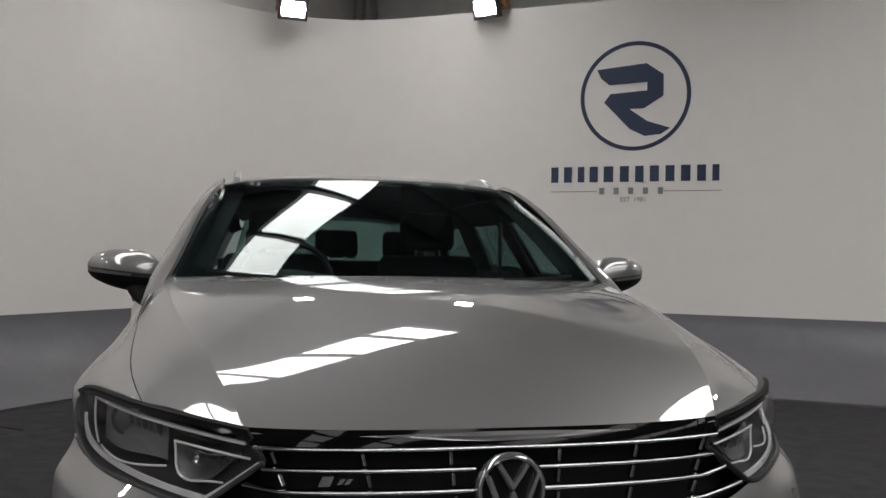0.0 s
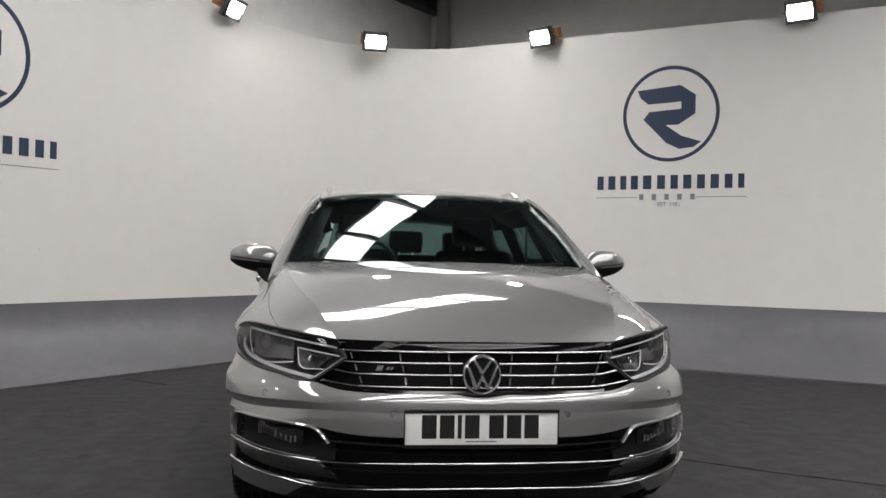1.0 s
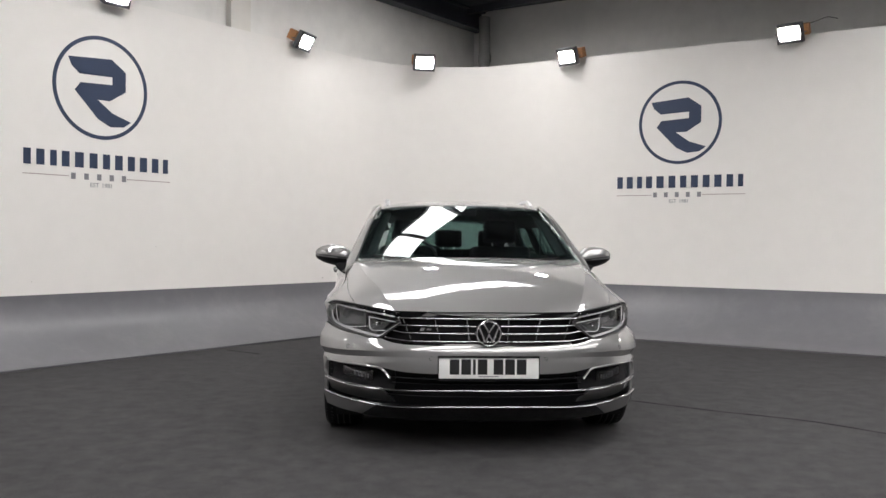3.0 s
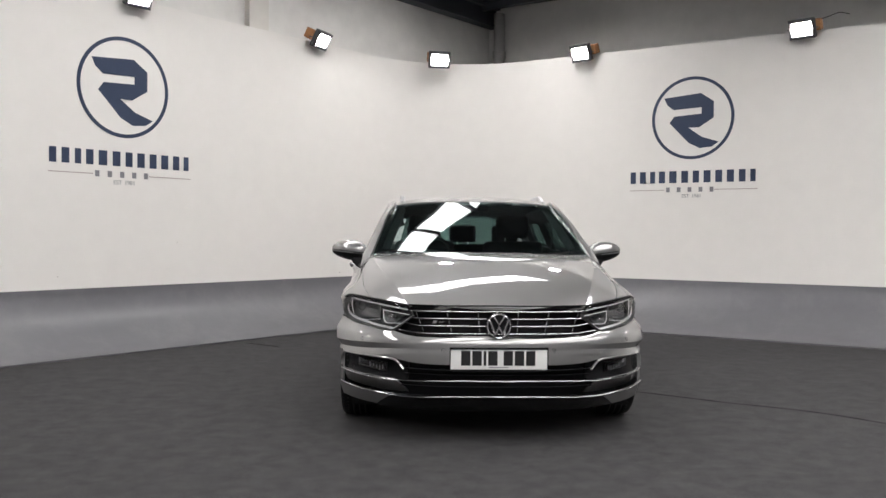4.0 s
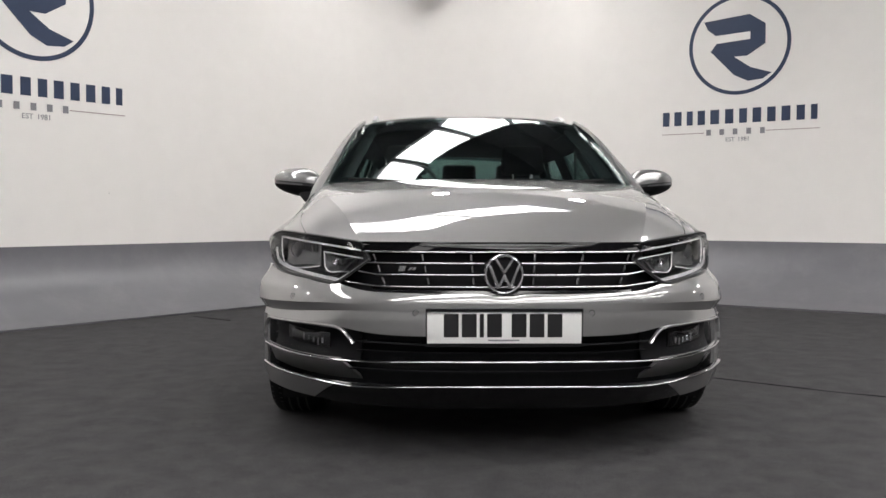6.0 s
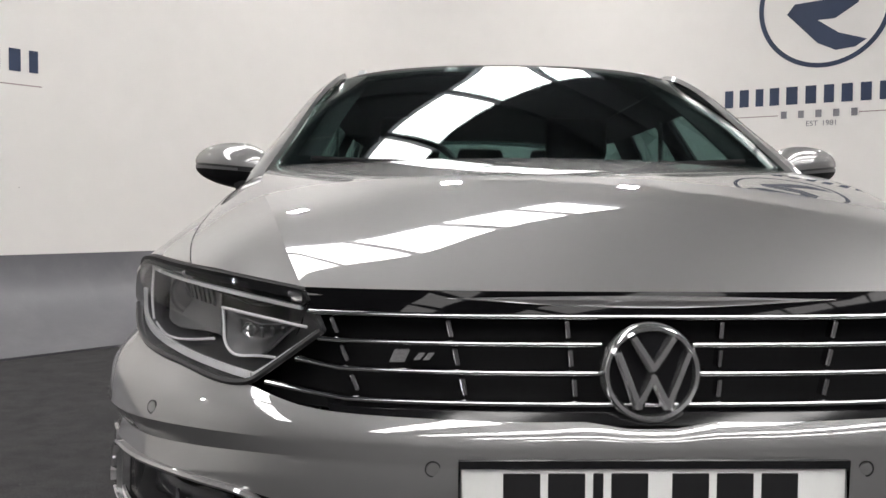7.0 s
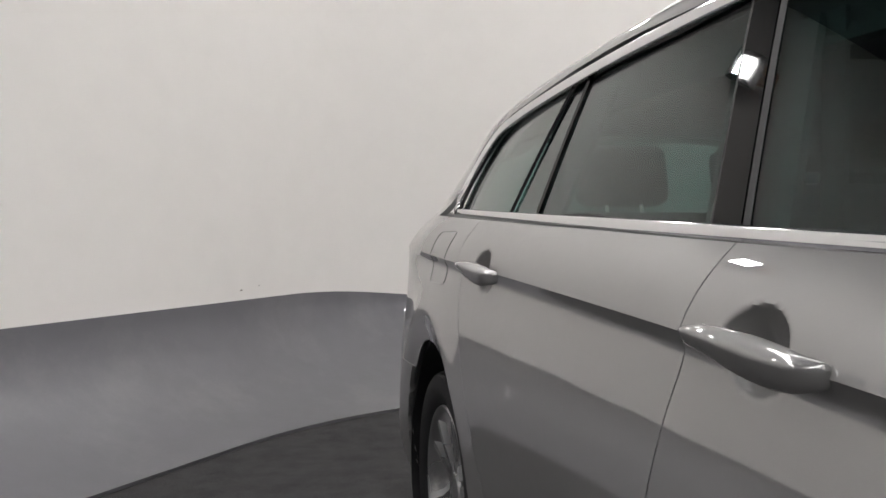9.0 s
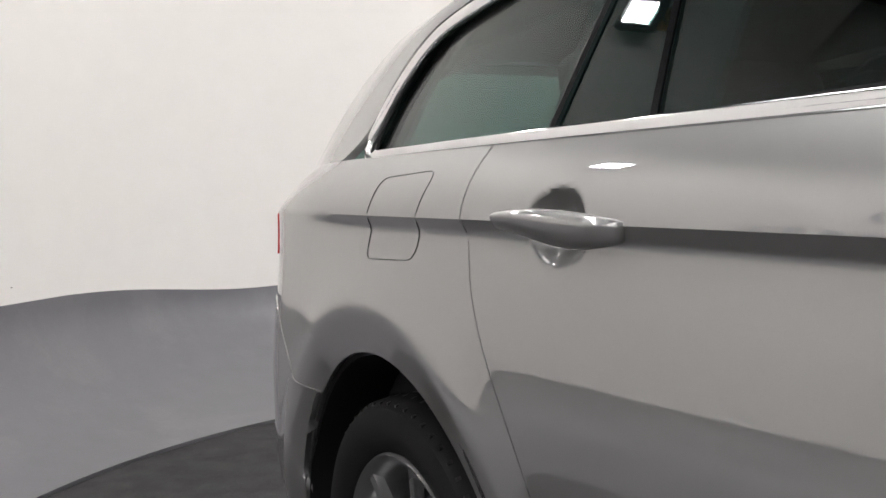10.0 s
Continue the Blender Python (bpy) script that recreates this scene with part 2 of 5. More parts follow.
def thing(name, label, category, group="", at=(0, 0, 0)):
    e = new(name)
    e.location = at
    e.empty_display_size = 0.1
    return tagged(e, label=label, category=category, group=group)

# ---- the studio: a white wall of two straight legs and a rounded corner, a grey cove at its foot ----
LEFT_DIR, RIGHT_DIR = Vector((0.652, 0.758, 0)).normalized(), Vector((0.83, -0.557, 0)).normalized()
LEFT_N, RIGHT_N = Vector((-LEFT_DIR.y, LEFT_DIR.x, 0)), Vector((-RIGHT_DIR.y, RIGHT_DIR.x, 0))
WALL_TOP = 3.46


def corner_of(nl, nr):
    m = Matrix(((LEFT_N.x, LEFT_N.y), (RIGHT_N.x, RIGHT_N.y))).inverted()
    p = m @ Vector((nl, nr))
    return Vector((p.x, p.y, 0))


def wall_line(nl, nr, radius, left_len, right_len, n=28):
    """Plan line: the left leg, the rounded corner, the right leg."""
    c = corner_of(nl, nr)
    turn = LEFT_DIR.angle(RIGHT_DIR)
    t = radius * math.tan(turn / 2)
    a = c - LEFT_DIR * t
    centre = a - LEFT_N * radius
    pts = [a - LEFT_DIR * left_len * k / 8 for k in range(8, 0, -1)]
    for i in range(n + 1):
        q = turn * i / n
        pts.append(centre + LEFT_N * radius * math.cos(q) + LEFT_DIR * radius * math.sin(q))
    pts += [pts[-1] + RIGHT_DIR * right_len * k / 8 for k in range(1, 9)]
    return pts


WALL_L, WALL_R = 5.27, 6.50
inner = wall_line(WALL_L, WALL_R, 1.6, 8.0, 8.0)
outer = wall_line(WALL_L + 0.06, WALL_R + 0.06, 1.66, 8.0, 8.0)
foot = wall_line(4.62, 5.68, 2.2, 7.5, 7.5)
up = Vector((0, 0, 1))
n_line = len(inner)
cove_top = [lerp(0.580, 0.589, smooth(8, 36, i)) - 0.085 * math.exp(-((i - 23) / 8.5) ** 2) for i in range(n_line)]
rows = [[p + up * cove_top[i] for i, p in enumerate(inner)], [p + up * 1.5 for p in inner], [p + up * 2.5 for p in inner], [p + up * WALL_TOP for p in inner], [p + up * WALL_TOP for p in outer], [p for p in outer]]
verts = [p for r in rows for p in r]
faces = [(j * n_line + i, j * n_line + i + 1, (j + 1) * n_line + i + 1, (j + 1) * n_line + i) for j in range(len(rows) - 1) for i in range(n_line - 1)]
tagged(part("wall_north", (verts, [tuple(reversed(f)) for f in faces]), WALL_WHITE, label="curved white studio wall"), category="wall", kind="structure")
cove_rows = []
for k in range(15):
    a = radians(78) * k / 14
    s, fall = (1 - math.cos(a)) / (1 - math.cos(radians(78))), 1 - math.sin(a) / math.sin(radians(78))
    cove_rows.append([inner[i].lerp(foot[i], s) + up * (cove_top[i] * fall - 0.004 * s) for i in range(n_line)])
verts = [p for r in cove_rows for p in r]
faces = [(j * n_line + i, j * n_line + i + 1, (j + 1) * n_line + i + 1, (j + 1) * n_line + i) for j in range(14) for i in range(n_line - 1)]
tagged(part("cove", (verts, faces), COVE_GREY, label="grey painted cove at the wall's foot", solid=0.02, offset=-1.0), category="wall", kind="structure")

# floor and the building round the studio
tagged(part("floor", box((-16, -16, -0.1), (16, 16, 0.0)), CARPET, label="dark grey carpet floor"), category="floor", kind="structure")


def slab(name, a, b, thick, z0, z1, mat, label, category="wall"):
    """An upright slab from a to b in plan; thick goes to the left of the way."""
    a, b = Vector((*a, 0)), Vector((*b, 0))
    n = (b - a).normalized().cross(up) * -thick
    v = [a, b, b + n, a + n]
    verts = [p + up * z for z in (z0, z1) for p in v]
    faces = [(3, 2, 1, 0), (4, 5, 6, 7), (0, 1, 5, 4), (1, 2, 6, 5), (2, 3, 7, 6), (3, 0, 4, 7)]
    return tagged(part(name, (verts, faces), mat, label=label), category=category, kind="structure")


BACK_L, BACK_R = 5.43, 7.98
back = corner_of(BACK_L, BACK_R)
left_end, right_end = back - LEFT_DIR * 19, back + RIGHT_DIR * 19
slab("wall_west", left_end.xy, back.xy, 0.2, 0, ROOF_Z + 0.2, PLASTER, "grey plaster building wall")
slab("wall_east", back.xy, right_end.xy, 0.2, 0, ROOF_Z + 0.2, PLASTER, "grey plaster building wall")
near = left_end + (right_end - back)
# Unseen walls closing the room, coloured dark so the bumper mirrors less light.
slab("wall_south", right_end.xy, near.xy, 0.2, 0, ROOF_Z + 0.2, UNSEEN_DARK_WALL, "unseen dark wall closing the room behind the studio")
slab("wall_far_west", near.xy, left_end.xy, 0.2, 0, ROOF_Z + 0.2, UNSEEN_DARK_WALL, "unseen dark wall closing the room behind the studio")

# ---- dark sheet roof with skylight strips between the purlins ----
def on_plan(n, s):
    """Plan point n along the left wall's outward normal and s along that wall."""
    return LEFT_N * n + LEFT_DIR * s


# First three: out of view, assumed at even pitch to light the front.
STRIPS = ((-8.6, -10.0, 4.5, 0.44), (-6.15, -10.0, 4.5, 0.44), (-3.7, -10.0, 5.0, 0.44), (-1.38, -10.0, 5.4, 0.44), (3.2, -10.0, 5.85, 0.44))
cuts = [-14.0]
for c, _, _, half in STRIPS:
    cuts += [c - half, c + half]
cuts.append(9.5)
quads = [(cuts[i], cuts[i + 1], -12.0, 12.0) for i in range(0, len(cuts), 2)]
for c, a, b, half in STRIPS:
    quads += [(c - half, c + half, -12.0, a), (c - half, c + half, b, 12.0)]
verts, faces = [], []
for n0, n1, s0, s1 in quads:
    k = len(verts)
    for z in (ROOF_Z, ROOF_Z + 0.12):
        verts += [on_plan(n0, s0) + up * z, on_plan(n1, s0) + up * z, on_plan(n1, s1) + up * z, on_plan(n0, s1) + up * z]
    faces += [tuple(k + i for i in f) for f in ((0, 1, 2, 3), (7, 6, 5, 4), (0, 4, 5, 1), (1, 5, 6, 2), (2, 6, 7, 3), (3, 7, 4, 0))]
tagged(part("ceiling", (verts, faces), ROOF_SHEET, label="dark sheet metal roof underside"), category="ceiling", kind="structure")
for c, s_a, s_b, half in STRIPS:
    verts = [on_plan(c + a, s) + up * (ROOF_Z + b) for s in (s_a, s_b) for a, b in ((-half, 0.13), (half, 0.13), (half, 0.15), (-half, 0.15))]
    faces = [(0, 1, 2, 3), (7, 6, 5, 4), (0, 4, 5, 1), (1, 5, 6, 2), (2, 6, 7, 3), (3, 7, 4, 0)]
    tagged(part("skylight", (verts, faces), SKYLIGHT, label="long milky skylight sheet in the roof"), category="skylight", group="roof skylights", kind="structure")
for k in range(-9, 6):
    s = 2.36 + 1.17 * k
    a, b = on_plan(-13.5, s), on_plan(5.3, s)
    tagged(part("purlin", sweep([a + up * (ROOF_Z - 0.06), b + up * (ROOF_Z - 0.06)], [(-0.04, -0.05), (0.04, -0.05), (0.04, -0.035), (-0.015, -0.035), (-0.015, 0.04), (0.04, 0.04), (0.04, 0.05), (-0.04, 0.05)]), STEEL, label="dark steel roof purlin"), category="beam", group="roof purlins", kind="structure")
tagged(part("beam", sweep([back - LEFT_DIR * 18 - LEFT_N * 0.12 + up * (ROOF_Z - 0.17), back - LEFT_N * 0.12 + up * (ROOF_Z - 0.17)], [(-0.09, -0.15), (0.09, -0.15), (0.09, -0.13), (0.01, -0.13), (0.01, 0.13), (0.09, 0.13), (0.09, 0.15), (-0.09, 0.15), (-0.09, 0.13), (-0.01, 0.13), (-0.01, -0.13), (-0.09, -0.13)]), STEEL, label="dark steel beam along the building wall"), category="beam", kind="structure")
tagged(part("drain_pipe", merged(sweep([back - LEFT_N * 0.12 + RIGHT_DIR * 0.12 - RIGHT_N * 0.10 + up * z for z in (0.05, 2.0, 4.0, ROOF_Z - 0.12)], round_shape(0.085, 16)), *[shifted(turned([(0.086, -0.05), (0.10, -0.05), (0.10, 0.05), (0.086, 0.05)], 18, "Z"), Matrix.Translation(back - LEFT_N * 0.12 + RIGHT_DIR * 0.12 - RIGHT_N * 0.10 + up * z)) for z in (1.5, 3.9)]), PIPE, label="grey drain pipe in the building's corner"), category="pipe", kind="structure")
col = back - LEFT_DIR * 4.65
slab("column", (col - LEFT_DIR * 0.14 - LEFT_N * 0.09).xy, (col + LEFT_DIR * 0.14 - LEFT_N * 0.09).xy, 0.085, 0.0, ROOF_Z - 0.36, PALE_PAINT, "pale painted column on the building wall", "column")



# ---- floodlights on the wall; the outer two on each leg are unseen additions ----
def flood(at, facing, down, watts, turn=0.0, block=1):
    """A square floodlight on a wooden block; facing is its level direction."""
    lampo = thing("floodlight", "lit LED floodlight clamped to the wall's top edge", "floodlight", group="floodlights on the wall")
    f = Vector(facing).normalized()
    rz = math.atan2(f.x, -f.y)
    lampo.matrix_basis = Matrix.Translation(at) @ Matrix.Rotation(rz + turn, 4, "Z") @ Matrix.Rotation(radians(down), 4, "X")
    part("body", box((-0.145, 0.0, -0.110), (0.145, 0.05, 0.110), 0.012), LAMP_BODY, lampo)
    for k in range(6):
        part("fin", box((-0.10 + 0.037 * k, 0.05, -0.07), (-0.094 + 0.037 * k, 0.08, 0.07)), LAMP_BODY, lampo)
    ring = [(-0.125, -0.006, -0.091), (0.125, -0.006, -0.091), (0.125, -0.006, 0.091), (-0.125, -0.006, 0.091)]
    part("bezel", sweep(ring, [(-0.018, -0.021), (0.018, -0.021), (0.018, 0.021), (-0.018, 0.021)], closed=True), LAMP_BODY, lampo)
    part("lens", box((-0.106, -0.006, -0.072), (0.106, 0.0, 0.072)), LAMP_FACE, lampo, "glowing white lamp face")
    part("bracket", sweep([(-0.155, 0.02, 0.0), (-0.155, 0.09, -0.02), (0.155, 0.09, -0.02), (0.155, 0.02, 0.0)], [(-0.012, -0.003), (0.012, -0.003), (0.012, 0.003), (-0.012, 0.003)]), LAMP_BODY, lampo)
    part("wood_block", box((0.10 * block - 0.05, 0.07, -0.05), (0.10 * block + 0.08, 0.17, 0.07), 0.004), WOOD, lampo, "raw wooden block")
    data = bpy.data.lights.new("flood", "AREA")
    data.shape, data.size, data.size_y, data.energy, data.color = "RECTANGLE", 0.21, 0.15, watts, (1.0, 0.955, 0.935)
    light = new("flood_beam", data)
    light.parent = lampo
    light.matrix_basis = pose(0, -0.012, 0, 90, 0, 0)
    return lampo


def on_left(x, y, z=3.46, off=0.13):
    return LEFT_N * (WALL_L - off) + LEFT_DIR * LEFT_DIR.dot(Vector((x, y, 0))) + up * z


def on_right(x, y, z=3.46, off=0.13):
    return RIGHT_N * (WALL_R - off) + RIGHT_DIR * RIGHT_DIR.dot(Vector((x, y, 0))) + up * z


# These two are out of view: added, and set strong to light the right wall.
flood(on_left(-6.9, 0.15), -LEFT_N, 30, LAMP_WATTS * 2.4, 0.0, -1)
flood(on_left(-5.1, 2.25), -LEFT_N, 30, LAMP_WATTS * 1.9, 0.0, -1)
flood(on_left(-3.31, 4.27), -LEFT_N, 30, LAMP_WATTS * 1.6, 0.0, -1)
flood(on_left(-1.73, 6.16), -LEFT_N, 30, LAMP_WATTS * 1.6, 0.25, -1)
flood((-0.135, 7.10, 3.455), (0.12, -1, 0), 22, LAMP_WATTS, 0.0, -1)
flood(on_right(1.70, 6.62), -RIGHT_N, 22, LAMP_WATTS * 1.1, -0.2, 1)
flood(on_right(3.87, 5.07), -RIGHT_N, 22, LAMP_WATTS * 1.4, -0.15, 1)
# These two are out of view too, added to lift the right-hand floor.
flood(on_right(6.05, 3.6), -RIGHT_N, 30, LAMP_WATTS * 2.2, 0.0, 1)
flood(on_right(8.2, 2.15), -RIGHT_N, 30, LAMP_WATTS * 1.6, 0.0, 1)

# ---- vinyl emblem on each straight leg of the wall ----
def decal(name, outline, origin, across, normal, mat, parent, depth=0.003):
    """A flat vinyl shape (x along the wall, z up) laid on the wall."""
    verts, faces = prism(outline, depth)
    m = Matrix.Translation(origin) @ Matrix((across, normal, up)).transposed().to_4x4()
    return part(name, shifted((verts, faces), m), mat, parent)


EMBLEM = [(-77, 57), (23, 65), (57, 41), (57, -2), (19, -26), (-10, -26), (26, -52), (71, -67), (53, -79), (21, -82), (-9, -67), (-62, -11), (-49, 6), (25, 10), (25, 27), (-51, 24), (-69, 39)]


def wall_sign(centre, across, normal):
    sign = thing("wall_sign", "navy vinyl ring emblem over rows of plain bars on white wall", "sign", group="wall signs", at=(0, 0, 0))
    o = Vector(centre) - normal * 0.0035
    unit = 0.5 / 111
    ring_o = [(0.5 * math.cos(a), 0.5 * math.sin(a)) for a in steps(0, 2 * math.pi, 72)[:-1]]
    ring_i = [(0.463 * math.cos(a), 0.463 * math.sin(a)) for a in steps(0, 2 * math.pi, 72)[:-1]]
    n = 72
    verts = [(x, 0, z) for x, z in ring_o] + [(x, 0, z) for x, z in ring_i] + [(x, 0.003, z) for x, z in ring_o] + [(x, 0.003, z) for x, z in ring_i]
    faces = []
    for i in range(n):
        j = (i + 1) % n
        faces += [(i, n + i, n + j, j), (i, j, 2 * n + j, 2 * n + i), (n + i, 3 * n + i, 3 * n + j, n + j)]
    m = Matrix.Translation(o) @ Matrix((across, normal, up)).transposed().to_4x4()
    part("ring", shifted((verts, [tuple(reversed(f)) for f in faces]), m), NAVY, sign, "navy vinyl ring")
    decal("emblem", [(x * unit, z * unit) for x, z in EMBLEM][::-1], o, across, normal, NAVY, sign)
    # name row: plain bars, one for each character
    widths = [24, 26, 22, 26, 30, 28, 26, 28, 27, 28, 26, 21]
    gap = (345 - sum(widths)) / 11
    x = -172.5
    for w in widths:
        decal("name_bar", [((x + a) * unit, b * unit) for a, b in ((2, -142), (2, -174), (w * 0.72, -174), (w * 0.72, -142))], o, across, normal, NAVY, sign)
        x += w + gap
    for x0, x1 in ((-172, -74), (61, 172)):
        decal("rule", [(a * unit, b * unit) for a, b in ((x0, -192.4), (x0, -194), (x1, -194), (x1, -192.4))], o, across, normal, PINK_VINYL, sign)
    for k in range(5):
        x0 = -69 + 29.5 * k
        decal("small_bar", [(a * unit, b * unit) for a, b in ((x0, -186), (x0, -199), (x0 + 10, -199), (x0 + 10, -186))], o, across, normal, GREY_VINYL, sign)
    for word, dx in (("EST", -0.072), ("1981", 0.062)):
        lettering(word, o - up * 0.965 + across * dx, across, normal, sign)
    return sign


def lettering(word, at, across, normal, sign):
    txt = bpy.data.curves.new("year_text", "FONT")
    txt.body, txt.size, txt.align_x, txt.extrude = word, 0.060, "CENTER", 0.001
    tmp = bpy.data.objects.new("year_text", txt)
    scene.collection.objects.link(tmp)
    bpy.context.view_layer.update()
    me = bpy.data.meshes.new_from_object(tmp.evaluated_get(bpy.context.evaluated_depsgraph_get()))
    bpy.data.objects.remove(tmp)
    me.materials.clear()
    me.materials.append(GREY_VINYL)
    ob = new("year_text", me)
    ob.parent = sign
    ob.matrix_basis = Matrix.Translation(at) @ Matrix((across, up, -normal)).transposed().to_4x4()
    tagged(ob, label="small grey vinyl lettering")


SIGN_L = LEFT_N * WALL_L + LEFT_DIR * (LEFT_DIR.dot(Vector((-3.306, 4.142, 0)))) + up * 2.56
SIGN_R = RIGHT_N * WALL_R + RIGHT_DIR * (RIGHT_DIR.dot(Vector((2.933, 5.927, 0)))) + up * 2.56
wall_sign(SIGN_L, LEFT_DIR, LEFT_N)
wall_sign(SIGN_R, RIGHT_DIR, RIGHT_N)

# ---- the estate car: nose at y = 0, tail towards +y, middle at x = 0 ----
car = thing("estate_car", "silver-beige metallic estate car parked on the carpet", "car")
WHEEL_R, FRONT_AXLE, REAR_AXLE, ARCH_R, ARCH_Z = 0.316, 0.87, 3.64, 0.396, 0.313
NOSE_W, NOSE_L = 0.92, 0.86

crease_z = spline([(0.35, 0.70), (0.7, 0.785), (1.1, 0.830), (1.6, 0.865), (2.0, 0.884), (2.43, 0.899), (3.33, 0.922), (3.9, 0.934), (4.6, 0.945)], None)


def belt_z(y):
    return 1.0 + 0.025 * (y - 2.3)


def dent(y, z, yc, zc_):
    """The bowl behind a door handle."""
    d = math.hypot((y - yc) / 0.060, (z - zc_) / 0.046)
    return 0.031 * (1 - min(1.0, d) ** 1.5) * (1 - smooth(0.82, 1.08, d))


HANDLES = [(2.195, 0.897), (3.155, 0.918)]


def plan_half(y):
    """Greatest half width of the body at y."""
    if y < 0.92:
        return NOSE_W * max(1e-4, 1 - ((0.92 - max(y, 0.065)) / NOSE_L) ** 2) ** (1 / 3)
    if y > 3.4:
        return 0.92 - 0.062 * ((y - 3.4) / 0.9) ** 2 - 0.5 * max(0.0, y - 4.15) ** 2
    return 0.92


# how far the side leans out below the crease, by the drop from it: a dark lip, a hollow, then a slow turn inwards
side_lean = [(0.0, -0.50), (0.014, -0.50), (0.026, 0.10), (0.045, 0.22), (0.08, 0.225), (0.10, 0.185), (0.125, 0.148), (0.16, 0.122), (0.19, 0.095), (0.22, 0.055), (0.25, 0.008), (0.28, -0.038), (0.34, -0.06), (0.50, -0.05), (0.80, -0.03)]
lean_drop = np.linspace(0.0, 0.8, 801)
lean_sum = np.concatenate(([0.0], np.cumsum(np.interp(lean_drop[:-1] + 0.0005, [q[0] for q in side_lean], [q[1] for q in side_lean])) * 0.001))


def side_swell(drop):
    """How far the side stands out at a drop below the crease."""
    return float(np.interp(drop, lean_drop, lean_sum))


def side_x(y, z):
    """Half width of the body side: a ledge along the crease at the doors, a sloping shoulder over the front wheel."""
    d = z - crease_z(y)
    front = 1 - smooth(1.15, 1.95, y)
    tail_end = smooth(3.75, 4.1, y)
    ledge = 0.22 * d + 4.2 * d * d if d >= 0 else lerp(-side_swell(-d), -0.026 * smooth(0.018, 0.40, -d), tail_end)
    e = z - 0.735
    slope = (0.72 + 0.55 * (1 - smooth(0.75, 1.2, y))) * (e - 0.02 * (1 - math.exp(-max(0.0, e) / 0.02))) if e > 0 else 0.0
    if d >= 0:
        rise = crease_z(y) - 0.735
        foot_slope = (0.72 + 0.55 * (1 - smooth(0.75, 1.2, y))) * (rise - 0.02 * (1 - math.exp(-max(0.0, rise) / 0.02))) if rise > 0 else 0.0
        inset = front * foot_slope + lerp(ledge, slope - foot_slope, 1 - smooth(1.35, 2.35, y))
    else:
        inset = lerp(ledge, slope, front)
    if d > 0:
        inset += 0.42 * d * smooth(3.85, 4.45, y)
    if z < 0.42:
        inset += 0.07 * ((0.42 - z) / 0.24) ** 2
    for axle in (FRONT_AXLE, REAR_AXLE):
        r = math.hypot(y - axle, z - ARCH_Z)
        e = r - ARCH_R
        if z > 0.2 and e < 0.3:
            inset += 0.019 * (1 - min(1.0, max(0.0, e) / 0.075)) - 0.009 * math.exp(-((e - 0.08) / 0.05) ** 2)
    for yc, zh in HANDLES:
        if abs(y - yc) < 0.07 and abs(z - zh) < 0.06:
            inset += dent(y, z, yc, zh - 0.004)
    x = plan_half(y) - inset
    if z > 0.8 and 1.25 < y < 3.0:
        least = glass_x(max(y, 1.45), belt_z(y)) + 0.008 - 0.35 * max(0.0, 1.5 - y)
        x = 0.5 * (x + least + math.sqrt((x - least) ** 2 + 0.000036))
    return x


def glass_x(y, z):
    """Half width at the side windows: leaning in more towards the windscreen."""
    lean = 0.475 + 0.097 * max(0.0, 3.0 - y) ** 2
    h = max(0.0, z - belt_z(y))
    barrel = 0.11 * h * max(-0.02, 0.36 - h)
    return 0.842 - lean * (z - belt_z(y)) + barrel - 0.016 * max(0.0, y - 2.1) ** 2 - 0.022 * max(0.0, y - 3.0) ** 2 - 0.05 * max(0.0, (2.0 - y) / 0.6) ** 2


# nose: plan angle p runs from the middle (0) round to the side (90 degrees)
nose_y = spline([(0.10, 0.09), (0.17, 0.045), (0.24, 0.012), (0.32, 0.002), (0.42, 0.004), (0.52, 0.008), (0.57, 0.020), (0.61, 0.038), (0.66, 0.052), (0.72, 0.062), (0.78, 0.085)], None)


def nose(p, z, out=0.0):
    w = NOSE_W + out + 0.030 * (1 - smooth(0.57, 0.64, z)) * smooth(0.35, 0.85, p)
    return Vector((w * max(0.0, math.sin(p)) ** (2 / 3), nose_y(z) - out + NOSE_L * (1 - math.cos(p)), z))


def nose_at(x, z, out=0.0):
    p = math.asin(min(1.0, (abs(x) / (NOSE_W + out)) ** 1.5))
    q = nose(p, z, out)
    return Vector((math.copysign(q.x, x), q.y, z))


def angle_of(x):
    return math.asin(min(1.0, (x / NOSE_W) ** 1.5))


# bonnet
shut_z = spline([(0.30, 0.766), (0.5, 0.805), (0.8, 0.866), (1.1, 0.916), (1.48, 0.970)], None)
shut_x = spline([(0.30, 0.695), (0.5, 0.745), (0.8, 0.776), (1.1, 0.792), (1.48, 0.788)], None)
mid_z = spline([(0.06, 0.7369), (0.1, 0.7543), (0.2, 0.7959), (0.31, 0.84), (0.5, 0.8981), (0.6, 0.9211), (0.7, 0.9411), (0.8, 0.9590), (0.9, 0.9744), (1.0, 0.9876), (1.1, 0.9988), (1.22, 1.0105)], None)
fold_x = spline([(0.135, 0.487), (0.254, 0.533), (0.5, 0.600), (0.65, 0.638), (0.85, 0.681), (1.05, 0.712), (1.42, 0.745)], None)
fold_z = spline([(0.135, 0.7378), (0.165, 0.7548), (0.254, 0.8002), (0.5, 0.8689), (0.65, 0.8938), (0.85, 0.9250), (1.05, 0.9525), (1.42, 0.994)], None)


